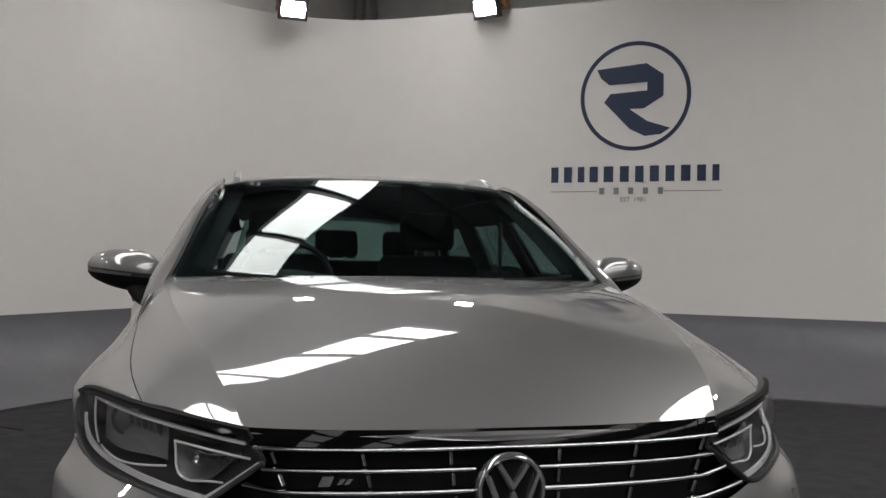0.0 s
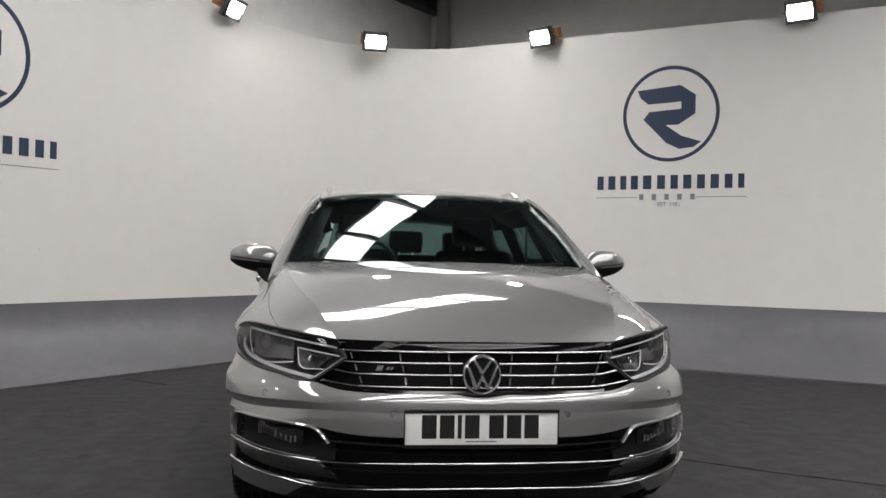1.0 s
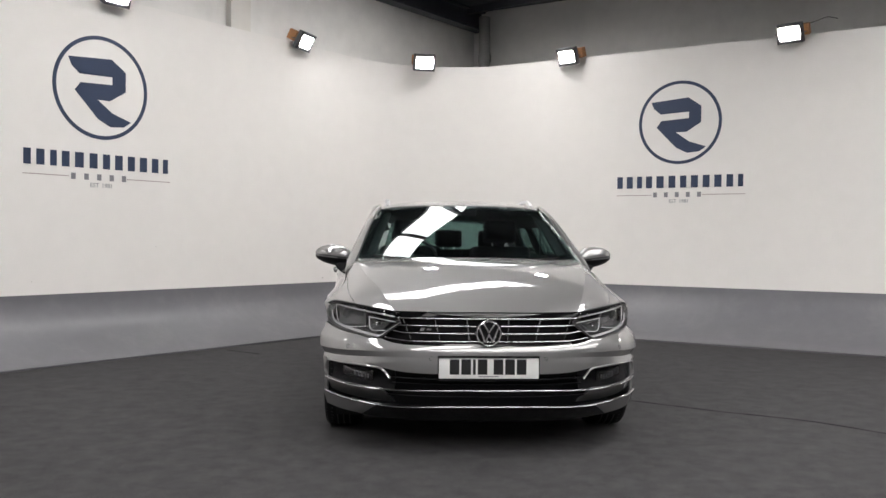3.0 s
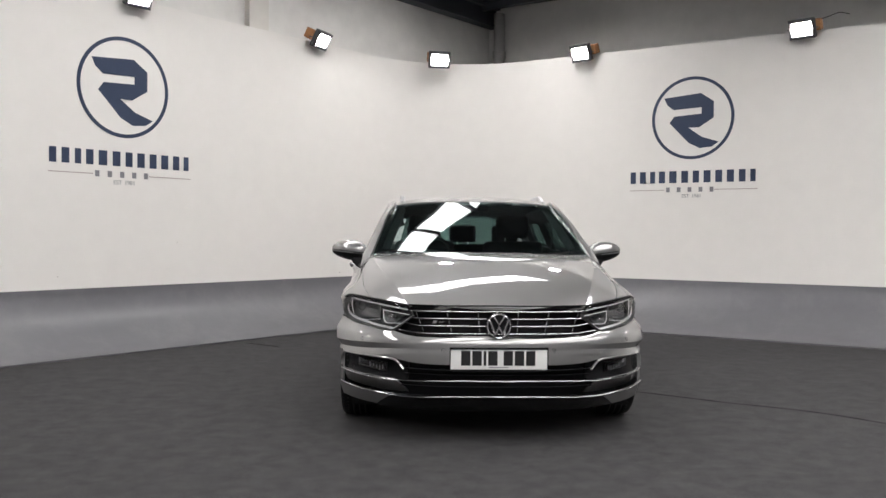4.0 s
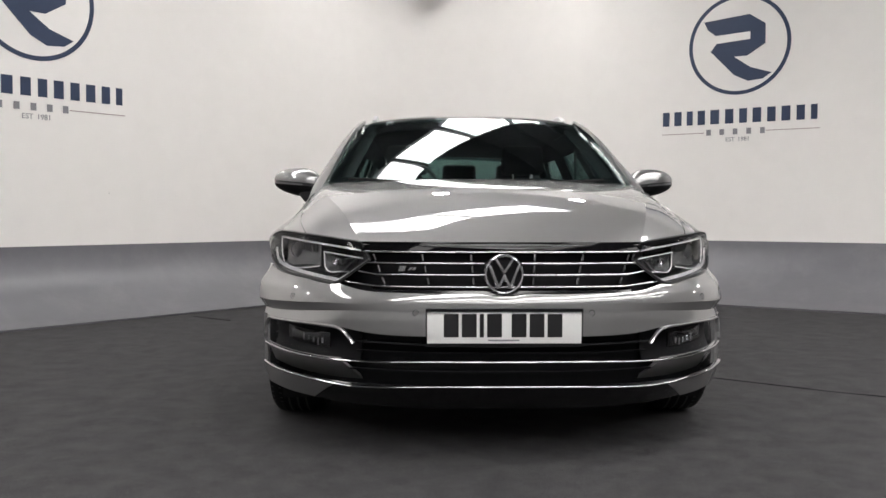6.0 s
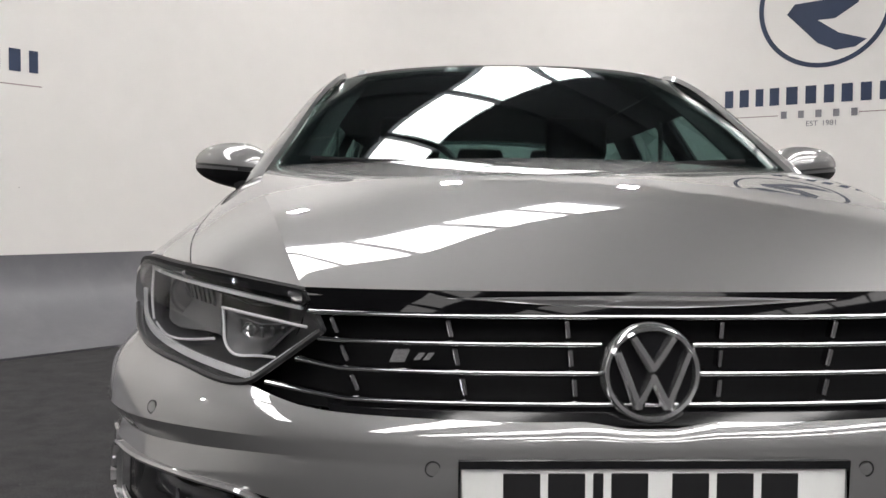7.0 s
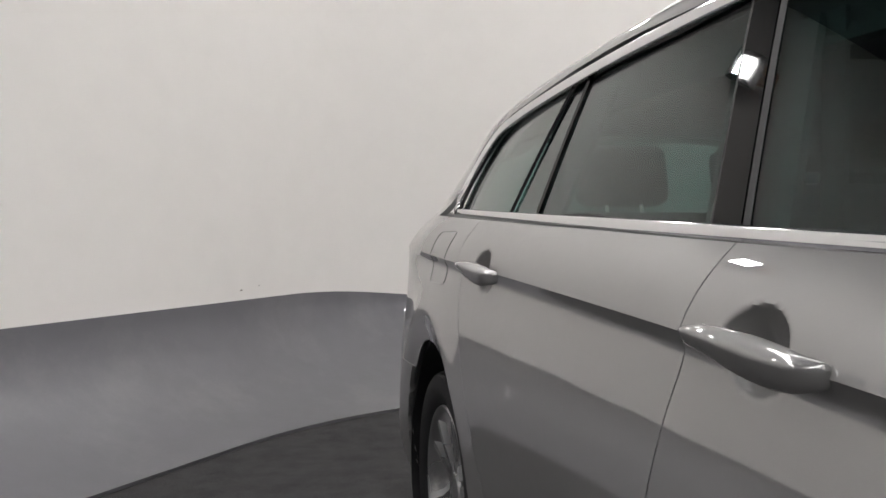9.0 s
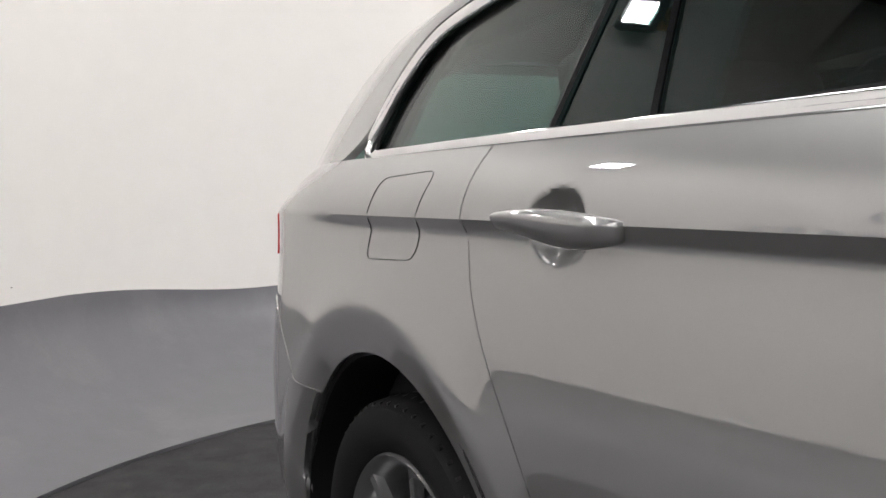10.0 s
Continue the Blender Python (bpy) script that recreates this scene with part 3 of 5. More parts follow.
def bonnet_point(u, v):
    """u 0 middle, 0.6 fold, 1 shut line; v 0 nose, 1 windscreen."""
    yb, yf, ys = lerp(0.06, 1.22, v), lerp(0.135, 1.42, v), lerp(0.32, 1.48, v)
    xf = fold_x(yf)
    if u <= 0.6:
        t = u / 0.6
        y = lerp(yb, yf, t ** 2.2)
        z0, z1 = mid_z(yb), fold_z(yf)
        z = lerp(z0, z1, t ** 2.06)
        return Vector((xf * t, y, z))
    t = (u - 0.6) / 0.4
    xs, zs = shut_x(ys), shut_z(ys)
    y = lerp(yf, ys, t)
    z = lerp(fold_z(yf), zs, t) + 0.010 * math.sin(math.pi * t) * t
    return Vector((lerp(xf, xs, t), y, z))


us = steps(0, 0.6, 30) + steps(0.6, 1, 16)[1:]
full = [-u for u in reversed(us)] + us[1:]


def bonnet(u, v):
    p = bonnet_point(abs(u), v)
    return Vector((math.copysign(p.x, u), p.y, p.z))


part("bonnet", sheet(bonnet, full, [0, 0.008, 0.02, 0.04] + steps(0.06, 1, 52)), PAINT, car, "silver bonnet with two sharp folds", angle=6, solid=0.012)

# wings, doors, quarter panels
def arch_bottom(y, axle, low):
    d = abs(y - axle)
    return max(low, ARCH_Z + math.sqrt(ARCH_R ** 2 - d * d)) if d < ARCH_R else low


def arch_steps(axle, a, b, n=26, extra=8):
    ys = [axle - ARCH_R * math.cos(math.pi * i / n) for i in range(n + 1)]
    ys = [y for y in ys if a < y < b]
    if a < axle - ARCH_R:
        ys = steps(a, axle - ARCH_R - 0.004, extra) + ys
    else:
        ys = [a] + ys
    if b > axle + ARCH_R:
        ys = ys + steps(axle + ARCH_R + 0.004, b, extra)
    else:
        ys = ys + [b]
    return ys


def side_sheet(y0, y1, z0, z1, cols, below=22, above=12, out=0.0, columns=None):
    """A piece of the body side between edge curves y0(z), y1(z) and z0(y), z1(y); a row follows the crease."""
    vs = [-1 + i / below for i in range(below)] + [-0.0065 * i for i in range(32)] + [0.04 * i for i in range(1, 16)] + [i / above for i in range(8, above + 1)]
    vs = sorted(set(vs))

    def f(u, v):
        zg = lerp(0.3, 0.9, 1 + v) if v < 0 else lerp(0.9, 1.0, v)
        y = lerp(y0(zg), y1(zg), u)
        zm = min(crease_z(y), z1(y) - 0.005)
        zm = max(zm, z0(y) + 0.005)
        z = lerp(z0(y), zm, 1 + v) if v < 0 else lerp(zm, z1(y), v)
        y = lerp(y0(z), y1(z), u)
        return Vector((side_x(y, z) + out, y, z))
    return sheet(f, columns or steps(0, 1, cols), vs)


gap_front = spline([(0.2, 1.33), (0.5, 1.31), (0.8, 1.285), (1.0, 1.27)], None)
gap_middle = spline([(0.2, 2.41), (0.5, 2.40), (0.75, 2.362), (0.92, 2.325), (1.02, 2.312)], None)
gap_rear = spline([(0.2, 3.02), (0.4, 3.055), (0.50, 3.105), (0.571, 3.157), (0.612, 3.180), (0.695, 3.232), (0.755, 3.277), (0.81, 3.313), (0.86, 3.338), (0.92, 3.354), (1.02, 3.362)], None)
G = 0.0012
tail_join = spline([(3.9, 0.60), (4.06, 0.625), (4.24, 0.722), (4.4, 0.75)], None)



def door_columns(yc, a, b):
    """Columns across a door, close together round its handle."""
    c = (yc - a) / (b - a)
    w = 0.075 / (b - a)
    return sorted(set(steps(0, c - w, 44)[:-1] + steps(c - w, c + w, 50) + steps(c + w, 1, 12 if c + w < 0.99 else 1)[1:])) if c + w < 1 else sorted(set(steps(0, c - w, 44)[:-1] + steps(c - w, 1, 44)))


def door_top(y):
    return lerp(shut_z(min(y, 1.5)) - 0.035, belt_z(y) - 0.008, smooth(1.36, 1.54, y))


for side in (1, -1):
    # wing
    cols = sorted(arch_steps(FRONT_AXLE, 0.30, 1.30) + steps(0.555, 0.615, 12))
    wing_low = spline([(0.30, 0.668), (0.42, 0.655), (0.5, 0.652), (0.70, 0.658)], None)

    def wing_bottom(y):
        """Above the headlamp, behind it down to the bumper, then round the arch."""
        low = max(wing_low(y), arch_bottom(y, FRONT_AXLE, 0)) if y < FRONT_AXLE else arch_bottom(y, FRONT_AXLE, 0.22)
        return lerp(0.7655 + 0.03 * max(0.0, y - 0.3), low, smooth(0.565, 0.605, y)) if y < 0.605 else low

    def wing(u, v):
        y = u
        low = wing_bottom(y)
        top = max(shut_z(y) - 0.035, min(low + 0.002, shut_z(y)))
        if v <= 0.75:
            z = lerp(low, top, v / 0.75)
            if u > 1.2:
                y = lerp(1.2, gap_front(z) - G, (u - 1.2) / 0.1)
            return Vector((side_x(y, z), y, z))
        if u > 1.2:
            y = lerp(1.2, gap_front(top) - G, (u - 1.2) / 0.1)
        t = (v - 0.75) / 0.25
        a = Vector((side_x(y, top), y, top))
        c = Vector((shut_x(y) + 0.0022, y, shut_z(y)))
        b = Vector((lerp(a.x, c.x, 0.45), y, shut_z(y) - 0.013))
        return a * (1 - t) ** 2 + b * 2 * t * (1 - t) + c * t * t
    part("wing", sheet(wing, cols, steps(0, 0.75, 30) + steps(0.75, 1, 10)[1:]), PAINT, car, side=side, solid=0.012)
    # doors
    part("front_door", side_sheet(lambda z: gap_front(z) + G, lambda z: gap_middle(z) - G, lambda y: 0.235, door_top, 90, columns=door_columns(2.195, 1.29, 2.34)), PAINT, car, "silver front door", side=side, solid=0.012)
    part("rear_door", side_sheet(lambda z: gap_middle(z) + G, lambda z: gap_rear(z) - G, lambda y: 0.235, lambda y: belt_z(y) - 0.008, 90, columns=door_columns(3.155, 2.34, 3.33)), PAINT, car, "silver rear door", side=side, solid=0.012)
    # quarter panel, from the door to the tail, cut by the arch and the bumper's joint
    def arch_reach(z):
        return math.sqrt(max(0.0, ARCH_R ** 2 - max(0.0, z - ARCH_Z) ** 2))

    def quarter(u, v):
        """u 0..1 from the door to the axle, 1..2 on to the tail; v below 0 runs down beside the arch."""
        crown = ARCH_Z + ARCH_R
        if v >= 0:
            z = lerp(crown, belt_z(3.7) - 0.008, v)
            front, back_y = REAR_AXLE, REAR_AXLE
        else:
            z = lerp(crown, ARCH_Z, math.sin(-v * math.pi / 2) ** 2) if v > -1 else lerp(ARCH_Z, 0.235, -v - 1)
            front, back_y = REAR_AXLE - arch_reach(z), REAR_AXLE + arch_reach(z)
        y = lerp(gap_rear(z) + G, front, u) if u <= 1 else lerp(back_y, 4.5, u - 1)
        if v >= 0:
            edge = crease_z(y)
            z = lerp(crown, edge - 0.018, v / 0.6) if v < 0.6 else (lerp(edge - 0.018, edge, (v - 0.6) / 0.1) if v < 0.7 else lerp(edge, belt_z(y) - 0.008, (v - 0.7) / 0.3))
            if u <= 1:
                y = lerp(gap_rear(z) + G, front, u)
        return Vector((side_x(y, z), y, z))
    upper = sheet(quarter, steps(0, 2, 64), steps(0, 0.6, 24) + steps(0.6, 0.7, 4)[1:] + steps(0.7, 1, 14)[1:])
    lower_rows = steps(-2, -1, 6) + steps(-1, 0, 30)[1:]
    leg = sheet(quarter, steps(0, 1, 32), lower_rows)
    rear_leg = sheet(quarter, [1.00001] + steps(1, 2, 32)[1:], lower_rows)
    part("quarter_panel", welded(merged(upper, leg, rear_leg)), PAINT, car, "silver rear quarter panel", side=side, solid=0.012)
    # sill
    part("sill", sheet(lambda u, v: Vector((lerp(0.80, side_x(u, 0.235) - 0.004, math.sin(v * math.pi / 2)), u, lerp(0.17, 0.24, v))), steps(1.22, 3.29, 20), steps(0, 1, 6)), PAINT, car, side=side, solid=0.015)
    # arch liners
    for axle in (FRONT_AXLE, REAR_AXLE):
        data = sheet(lambda u, v: Vector((lerp(0.50, min(side_x(axle - (ARCH_R + 0.004) * math.cos(u), 0.5), 0.905) - 0.008, v), axle - (ARCH_R + 0.004) * math.cos(u), ARCH_Z + (ARCH_R + 0.004) * math.sin(u))), steps(-0.5, math.pi + 0.5, 30), steps(0, 1, 3))
        part("arch_liner", data, BLACK_PLASTIC, car, side=side, solid=0.01, offset=1.0)
    # fuel flap outline on one side only
    if side < 0:
        pts = []
        ring = [(3.495, 0.864), (3.672, 0.860), (3.650, 0.988), (3.468, 0.992)]
        corners = [Vector((*q, 0)) for q in ring]
        ring = []
        for k in range(4):
            at, before, after = corners[k], corners[k - 1], corners[(k + 1) % 4]
            a, b = at + (before - at).normalized() * 0.024, at + (after - at).normalized() * 0.024
            ring += [tuple((a.lerp(at, w).lerp(at.lerp(b, w), w)).to_2d()) for w in steps(0, 1, 5)]
        for (ya, za), (yb, zb) in zip(ring, ring[1:] + ring[:1]):
            for k in range(8):
                y, z = lerp(ya, yb, k / 8), lerp(za, zb, k / 8)
                pts.append((side_x(y, z) + 0.0004, y, z))
        part("fuel_flap_gap", sweep(pts, round_shape(0.0008, 6), closed=True), PLATE_BLACK, car, side=side)

# inner door line in the middle of the gaps, dark
for side in (1, -1):
    for g in (gap_front, gap_middle, gap_rear):
        pts = [(side_x(g(z), z) - 0.0065, g(z), z) for z in steps(0.24, 0.90 if g is gap_front else 0.985, 30)]
        part("door_shut", sweep(pts, round_shape(0.0045, 6)), PAINT, car, side=side)

# side glass, window trim, pillars
WINDOW = [(1.41, 0.960), (1.62, 1.074), (1.726, 1.131), (1.804, 1.173), (1.895, 1.219), (2.006, 1.269), (2.10, 1.303), (2.222, 1.330), (2.45, 1.345), (2.75, 1.338), (3.0, 1.328), (3.25, 1.315), (3.5, 1.299), (3.72, 1.279), (3.83, 1.254), (3.915, 1.19), (3.95, 1.14), (3.972, 1.08)]
top_curve = curve3([(0, y, z) for y, z in WINDOW])
window_dense = [top_curve(i / 240) for i in range(241)]
window_y = np.maximum.accumulate([q.y for q in window_dense])
window_z = [q.z for q in window_dense]


def window_limit(y):
    """Height of the window opening's upper edge at y."""
    return float(np.interp(y, window_y, window_z))


def pane(y0, y1, lean, n=30, rows_=12, inset=0.012, turn_in=0.0):
    """A side window between slanted edges y + lean * (z - belt)."""
    def f(u, v):
        y = lerp(y0, y1, u)
        z = lerp(belt_z(y) - 0.01, max(belt_z(y), window_limit(y)), v)
        for _ in range(4):
            yy = y + lean(u) * (z - belt_z(y))
            z = lerp(belt_z(y) - 0.01, max(belt_z(y), window_limit(min(yy, 3.97))), v)
        return Vector((glass_x(yy, z) - inset - turn_in * u, yy, z))
    return sheet(f, steps(0, 1, n), steps(0, 1, rows_))


for side in (1, -1):
    part("front_window", pane(1.44, 2.335, lambda u: lerp(0.0, 0.5, u), 40, inset=0.006, turn_in=0.002), DOOR_GLASS, car, "tinted front door glass", side=side, solid=0.004)
    part("rear_window", pane(2.415, 3.10, lambda u: lerp(0.5, 0.18, u), inset=0.006, turn_in=0.004), PRIVACY_GLASS, car, "dark tinted rear door glass", side=side, solid=0.004)
    part("quarter_window", pane(3.32, 3.968, lambda u: lerp(-0.20, 0.0, u), 40, inset=0.006, turn_in=0.006), PRIVACY_GLASS, car, "dark tinted load bay glass", side=side, solid=0.004)
    # dark pillars between the panes
    part("pillar_cover", pane(2.344, 2.406, lambda u: 0.5, 4, 14, 0.002), PILLAR_BLACK, car, "gloss black middle pillar", side=side, solid=0.012)
    part("pillar_cover", pane(3.11, 3.30, lambda u: lerp(0.18, -0.20, u), 6, 14, 0.010), PRIVACY_GLASS, car, "dark rear door corner glass", side=side, solid=0.004)
    for yy, lean, w in ((2.339, 0.5, 0.0034), (2.411, 0.5, 0.002), (3.105, 0.18, 0.0030), (3.312, -0.20, 0.0032)):
        pts = []
        for i in range(15):
            z = lerp(belt_z(yy), window_limit(yy + lean * 0.3) - 0.004, i / 14)
            y = yy + lean * (z - belt_z(yy))
            pts.append((glass_x(y, z) - 0.006, y, z))
        part("window_seal", sweep(pts, [(-0.005, -w), (0.003, -w), (0.003, w), (-0.005, w)]), GLOSS_BLACK if yy > 3 else BLACK_PLASTIC, car, side=side)
    # bright trim round all the glass
    pts = []
    for i in range(90):
        q = top_curve(i / 89)
        pts.append(Vector((glass_x(q.y, q.z) + 0.005, q.y, q.z)))
    for q in ((3.977, 1.055), (3.969, 1.040), (3.948, 1.032)):
        pts.append(Vector((glass_x(*q) + 0.002, *q)))
    for y in steps(3.91, 1.56, 60):
        pts.append(Vector((glass_x(y, belt_z(y)) + 0.006, y, belt_z(y) - 0.001)))
    pts += [Vector((glass_x(1.48, 0.968) + 0.002, 1.48, 0.962))]
    part("window_trim", sweep(pts, [(-0.008, -0.009), (-0.004, -0.012), (0.004, -0.012), (0.008, -0.009), (0.008, 0.009), (0.004, 0.012), (-0.004, 0.012), (-0.008, 0.009)], closed=True), CHROME, car, "bright chrome window surround", side=side, angle=60)
    outer_gap = [p + Vector((-0.002, 0, 0)) + (Vector((0, p.y, p.z)) - Vector((0, 2.8, 1.15))).normalized() * 0.0135 for p in pts]
    part("trim_gap", sweep(outer_gap, round_shape(0.0022, 6), closed=True), GRILLE_BLACK, car, side=side)
    inner_seal = [p + Vector((-0.006, 0, 0)) + (Vector((0, 2.8, 1.15)) - Vector((0, p.y, p.z))).normalized() * 0.013 for p in pts]
    part("window_gasket", sweep(inner_seal, [(-0.005, -0.003), (0.005, -0.003), (0.005, 0.003), (-0.005, 0.003)], closed=True), BLACK_PLASTIC, car, side=side)
    # shoulder strip between trim and door skin
    part("waist_strip", sheet(lambda u, v: Vector((lerp(side_x(u, belt_z(u) - 0.008) - 0.002, glass_x(u, belt_z(u)) - 0.004, v), u, belt_z(u) - 0.010 + 0.004 * v)), steps(1.56, 4.03, 50), steps(0, 1, 3)), BLACK_PLASTIC, car, side=side, solid=0.006)

# windscreen, roof and the frame between them and the side glass
def screen(u, v, lift=0.0):
    a = abs(u)
    base = Vector((0.737 * u, 1.17 + 0.245 * a ** 2.4, 0.965 + 0.038 * a * a))
    head = Vector((0.596 * u, 1.905 + 0.16 * a * a, 1.374 - 0.024 * a ** 2.2))
    p = base.lerp(head, v)
    b = math.sin(math.pi * min(1, max(0, v)))
    return p + Vector((0, -0.45, 0.85)) * (0.016 * b + lift)


part("windscreen", sheet(screen, steps(-1, 1, 40), steps(0, 1, 24)), WINDSCREEN_GLASS, car, "clear raked windscreen", solid=0.005)
for side in (1, -1):
    part("windscreen_edge", sheet(lambda u, v: screen(lerp(0.945, 1.0, u), v, -0.006), steps(0, 1, 3), steps(0, 1, 24)), GLOSS_BLACK, car, side=side, solid=0.003)
    part("pillar_lining", sheet(lambda u, v: screen(lerp(0.875, 0.985, u), v, lerp(-0.050, -0.020, u ** 0.6)), steps(0, 1, 6), steps(0, 1, 20)), HEADLINER, car, side=side, solid=0.01)
part("windscreen_band", merged(sheet(lambda u, v: screen(u, lerp(0.955, 1.0, v), -0.006), steps(-1, 1, 40), steps(0, 1, 2)), sheet(lambda u, v: screen(u, lerp(0.0, 0.09, v), -0.006), steps(-1, 1, 40), steps(0, 1, 2))), GLOSS_BLACK, car, solid=0.003)

roof_z = spline([(1.90, 1.376), (2.05, 1.401), (2.2, 1.419), (2.45, 1.434), (2.7, 1.439), (3.2, 1.430), (3.8, 1.400), (4.35, 1.352)], None)
roof_x = spline([(2.06, 0.600), (2.4, 0.620), (3.0, 0.628), (3.6, 0.612), (4.3, 0.56)], None)


def roof(u, v):
    a = abs(u)
    y = lerp(lerp(1.905, 2.07, a * a), lerp(4.38, 4.28, a * a), v)
    x = roof_x(max(y, 2.06)) * u
    return Vector((x, y, roof_z(y) - 0.046 * a ** 2.4 * (1 - 0.0 * v) - 0.012 * a ** 10))


part("roof", sheet(roof, steps(-1, 1, 44), steps(0, 1, 40)), PAINT, car, "silver roof panel", solid=0.015)
part("headliner", sheet(lambda u, v: roof(u * 0.98, lerp(0.02, 0.98, v)) - Vector((0, 0, 0.03)), steps(-1, 1, 10), steps(0, 1, 10)), HEADLINER, car, solid=0.004)

pillar_in = [(0.764, 1.320, 0.944), (0.741, 1.41, 1.003), (0.691, 1.66, 1.150), (0.640, 1.90, 1.286), (0.603, 2.07, 1.353), (0.624, 2.40, 1.378), (0.629, 3.0, 1.374), (0.614, 3.6, 1.354), (0.590, 4.0, 1.325), (0.562, 4.26, 1.300), (0.605, 4.385, 1.20), (0.690, 4.47, 1.018)]
pillar_out = [(0.812, 1.305, 0.902), (0.803, 1.395, 0.960), (None, 1.66, 1.094), (None, 1.92, 1.228), (None, 2.16, 1.316), (None, 2.42, 1.348), (None, 3.0, 1.345), (None, 3.6, 1.300), (None, 3.84, 1.262), (None, 3.945, 1.17), (None, 3.988, 1.09), (0.812, 4.02, 1.012)]
pin = curve3(pillar_in)
pouts = [(x or glass_x(y, z) + 0.001, y, z) for x, y, z in pillar_out]


def match(points, ref):
    ts = [0.0]
    for a, b in zip(ref, ref[1:]):
        ts.append(ts[-1] + (Vector(b) - Vector(a)).length)
    ts = [t / ts[-1] for t in ts]
    f = [spline(list(zip(ts, [p[k] for p in points])), None) for k in range(3)]
    return lambda t: Vector((f[0](t), f[1](t), f[2](t)))


pout = match(pouts, pillar_in)


def frame_strip(u, v):
    a, b = pin(u), pout(u)
    mid = Vector((0.005, -0.002, 0.005)) if u < 0.36 else Vector((0.010, 0.0, 0.010)) if u < 0.74 else Vector((0.018, 0.006, 0.0))
    shape = math.sin(math.pi * v) * (0.4 + 0.6 * v)
    rise = Vector((0.0, -0.002, 0.003)) * smooth(0.01, 0.17, u) * (1 - smooth(0.26, 0.38, u)) * 6.0 * v * (1 - v) ** 2
    return a.lerp(b, v) + mid * shape + rise


for side in (1, -1):
    part("body_frame", sheet(frame_strip, steps(0, 1, 120), steps(0, 1, 10)), PAINT, car, "silver roof pillars", side=side, solid=0.015)
    # corner between bonnet, pillar foot and door
    def cowl(u, v):
        y = lerp(1.255, 1.56, u)
        low = door_top(y) if y > 1.3 else shut_z(y) - 0.035
        c = Vector((side_x(y, low), y, low))
        k = smooth(1.36, 1.54, y)
        a = Vector((shut_x(y) + 0.004, y, shut_z(min(y, 1.5)))).lerp(Vector((glass_x(y, belt_z(y)) + 0.002, y, belt_z(y) - 0.004)), k)
        b = Vector((lerp(a.x, c.x, 0.55), y, a.z - 0.002))
        q = c * (1 - v) ** 2 + b * 2 * v * (1 - v) + a * v * v
        return q + Vector((0.0008, 0, 0.0008))
    part("cowl_corner", sheet(cowl, steps(0, 1, 16), steps(0, 1, 10)), PAINT, car, side=side, solid=0.01)
    # roof rail
    rail = curve3([(0.555, 2.25, 1.384), (0.552, 2.33, 1.410), (0.556, 2.46, 1.429), (0.562, 3.0, 1.424), (0.552, 3.6, 1.402), (0.53, 3.95, 1.372), (0.525, 4.05, 1.346)])
    part("roof_rail", sweep([rail(i / 50) for i in range(51)], [(-0.013, -0.012), (0.013, -0.012), (0.016, 0.0), (0.010, 0.012), (-0.010, 0.012), (-0.016, 0.0)]), SATIN_CHROME, car, "silver roof rail", side=side, angle=60)

# scuttle, dashboard
part("scuttle", sheet(lambda u, v: Vector((0.70 * u, lerp(1.10, 1.24, v) + 0.22 * abs(u) ** 2.4, 0.940 + 0.02 * v - 0.005 * u * u)), steps(-1, 1, 24), steps(0, 1, 3)), BLACK_PLASTIC, car, solid=0.01)
for xa, xb in ((-0.62, 0.02), (0.05, 0.60)):
    pts = [screen(lerp(xa, xb, i / 16) / 0.72, 0.035, 0.010) for i in range(17)]
    wiper = part("wiper", sweep(pts, round_shape(0.005, 6, 1.6)), GRILLE_BLACK, car, "black wiper blade")
    part("wiper_arm", sweep([pts[8] + Vector((0, -0.005, 0.006)), pts[15] + Vector((0.02, -0.03, -0.03))], round_shape(0.006, 6)), GRILLE_BLACK, wiper)

# tail
def tail(u, v):
    a = abs(u)
    z = lerp(0.25, 1.02, v)
    y = 4.68 - 0.16 * a ** 3 - 0.10 * smooth(0.55, 1.05, z) + 0.03 * math.sin(math.pi * v)
    x = lerp(0.755, 0.70, smooth(0.5, 1.05, z)) * u
    return Vector((x, y, z))


part("tailgate", sheet(tail, steps(-1, 1, 24), steps(0, 1, 16)), PAINT, car, "silver tailgate", solid=0.015)
part("back_window", sheet(lambda u, v: Vector((lerp(0.61, 0.52, v) * u, lerp(4.545, 4.34, v) - 0.06 * u * u, lerp(1.02, 1.345, v))), steps(-1, 1, 16), steps(0, 1, 10)), PRIVACY_GLASS, car, "dark tinted back window", solid=0.004)
part("roof_spoiler", sheet(lambda u, v: Vector((lerp(0.50, 0.48, v) * u, lerp(4.27, 4.46, v) - 0.06 * u * u, lerp(1.350, 1.325, v) - 0.03 * u * u)), steps(-1, 1, 16), steps(0, 1, 4)), PAINT, car, solid=0.02)
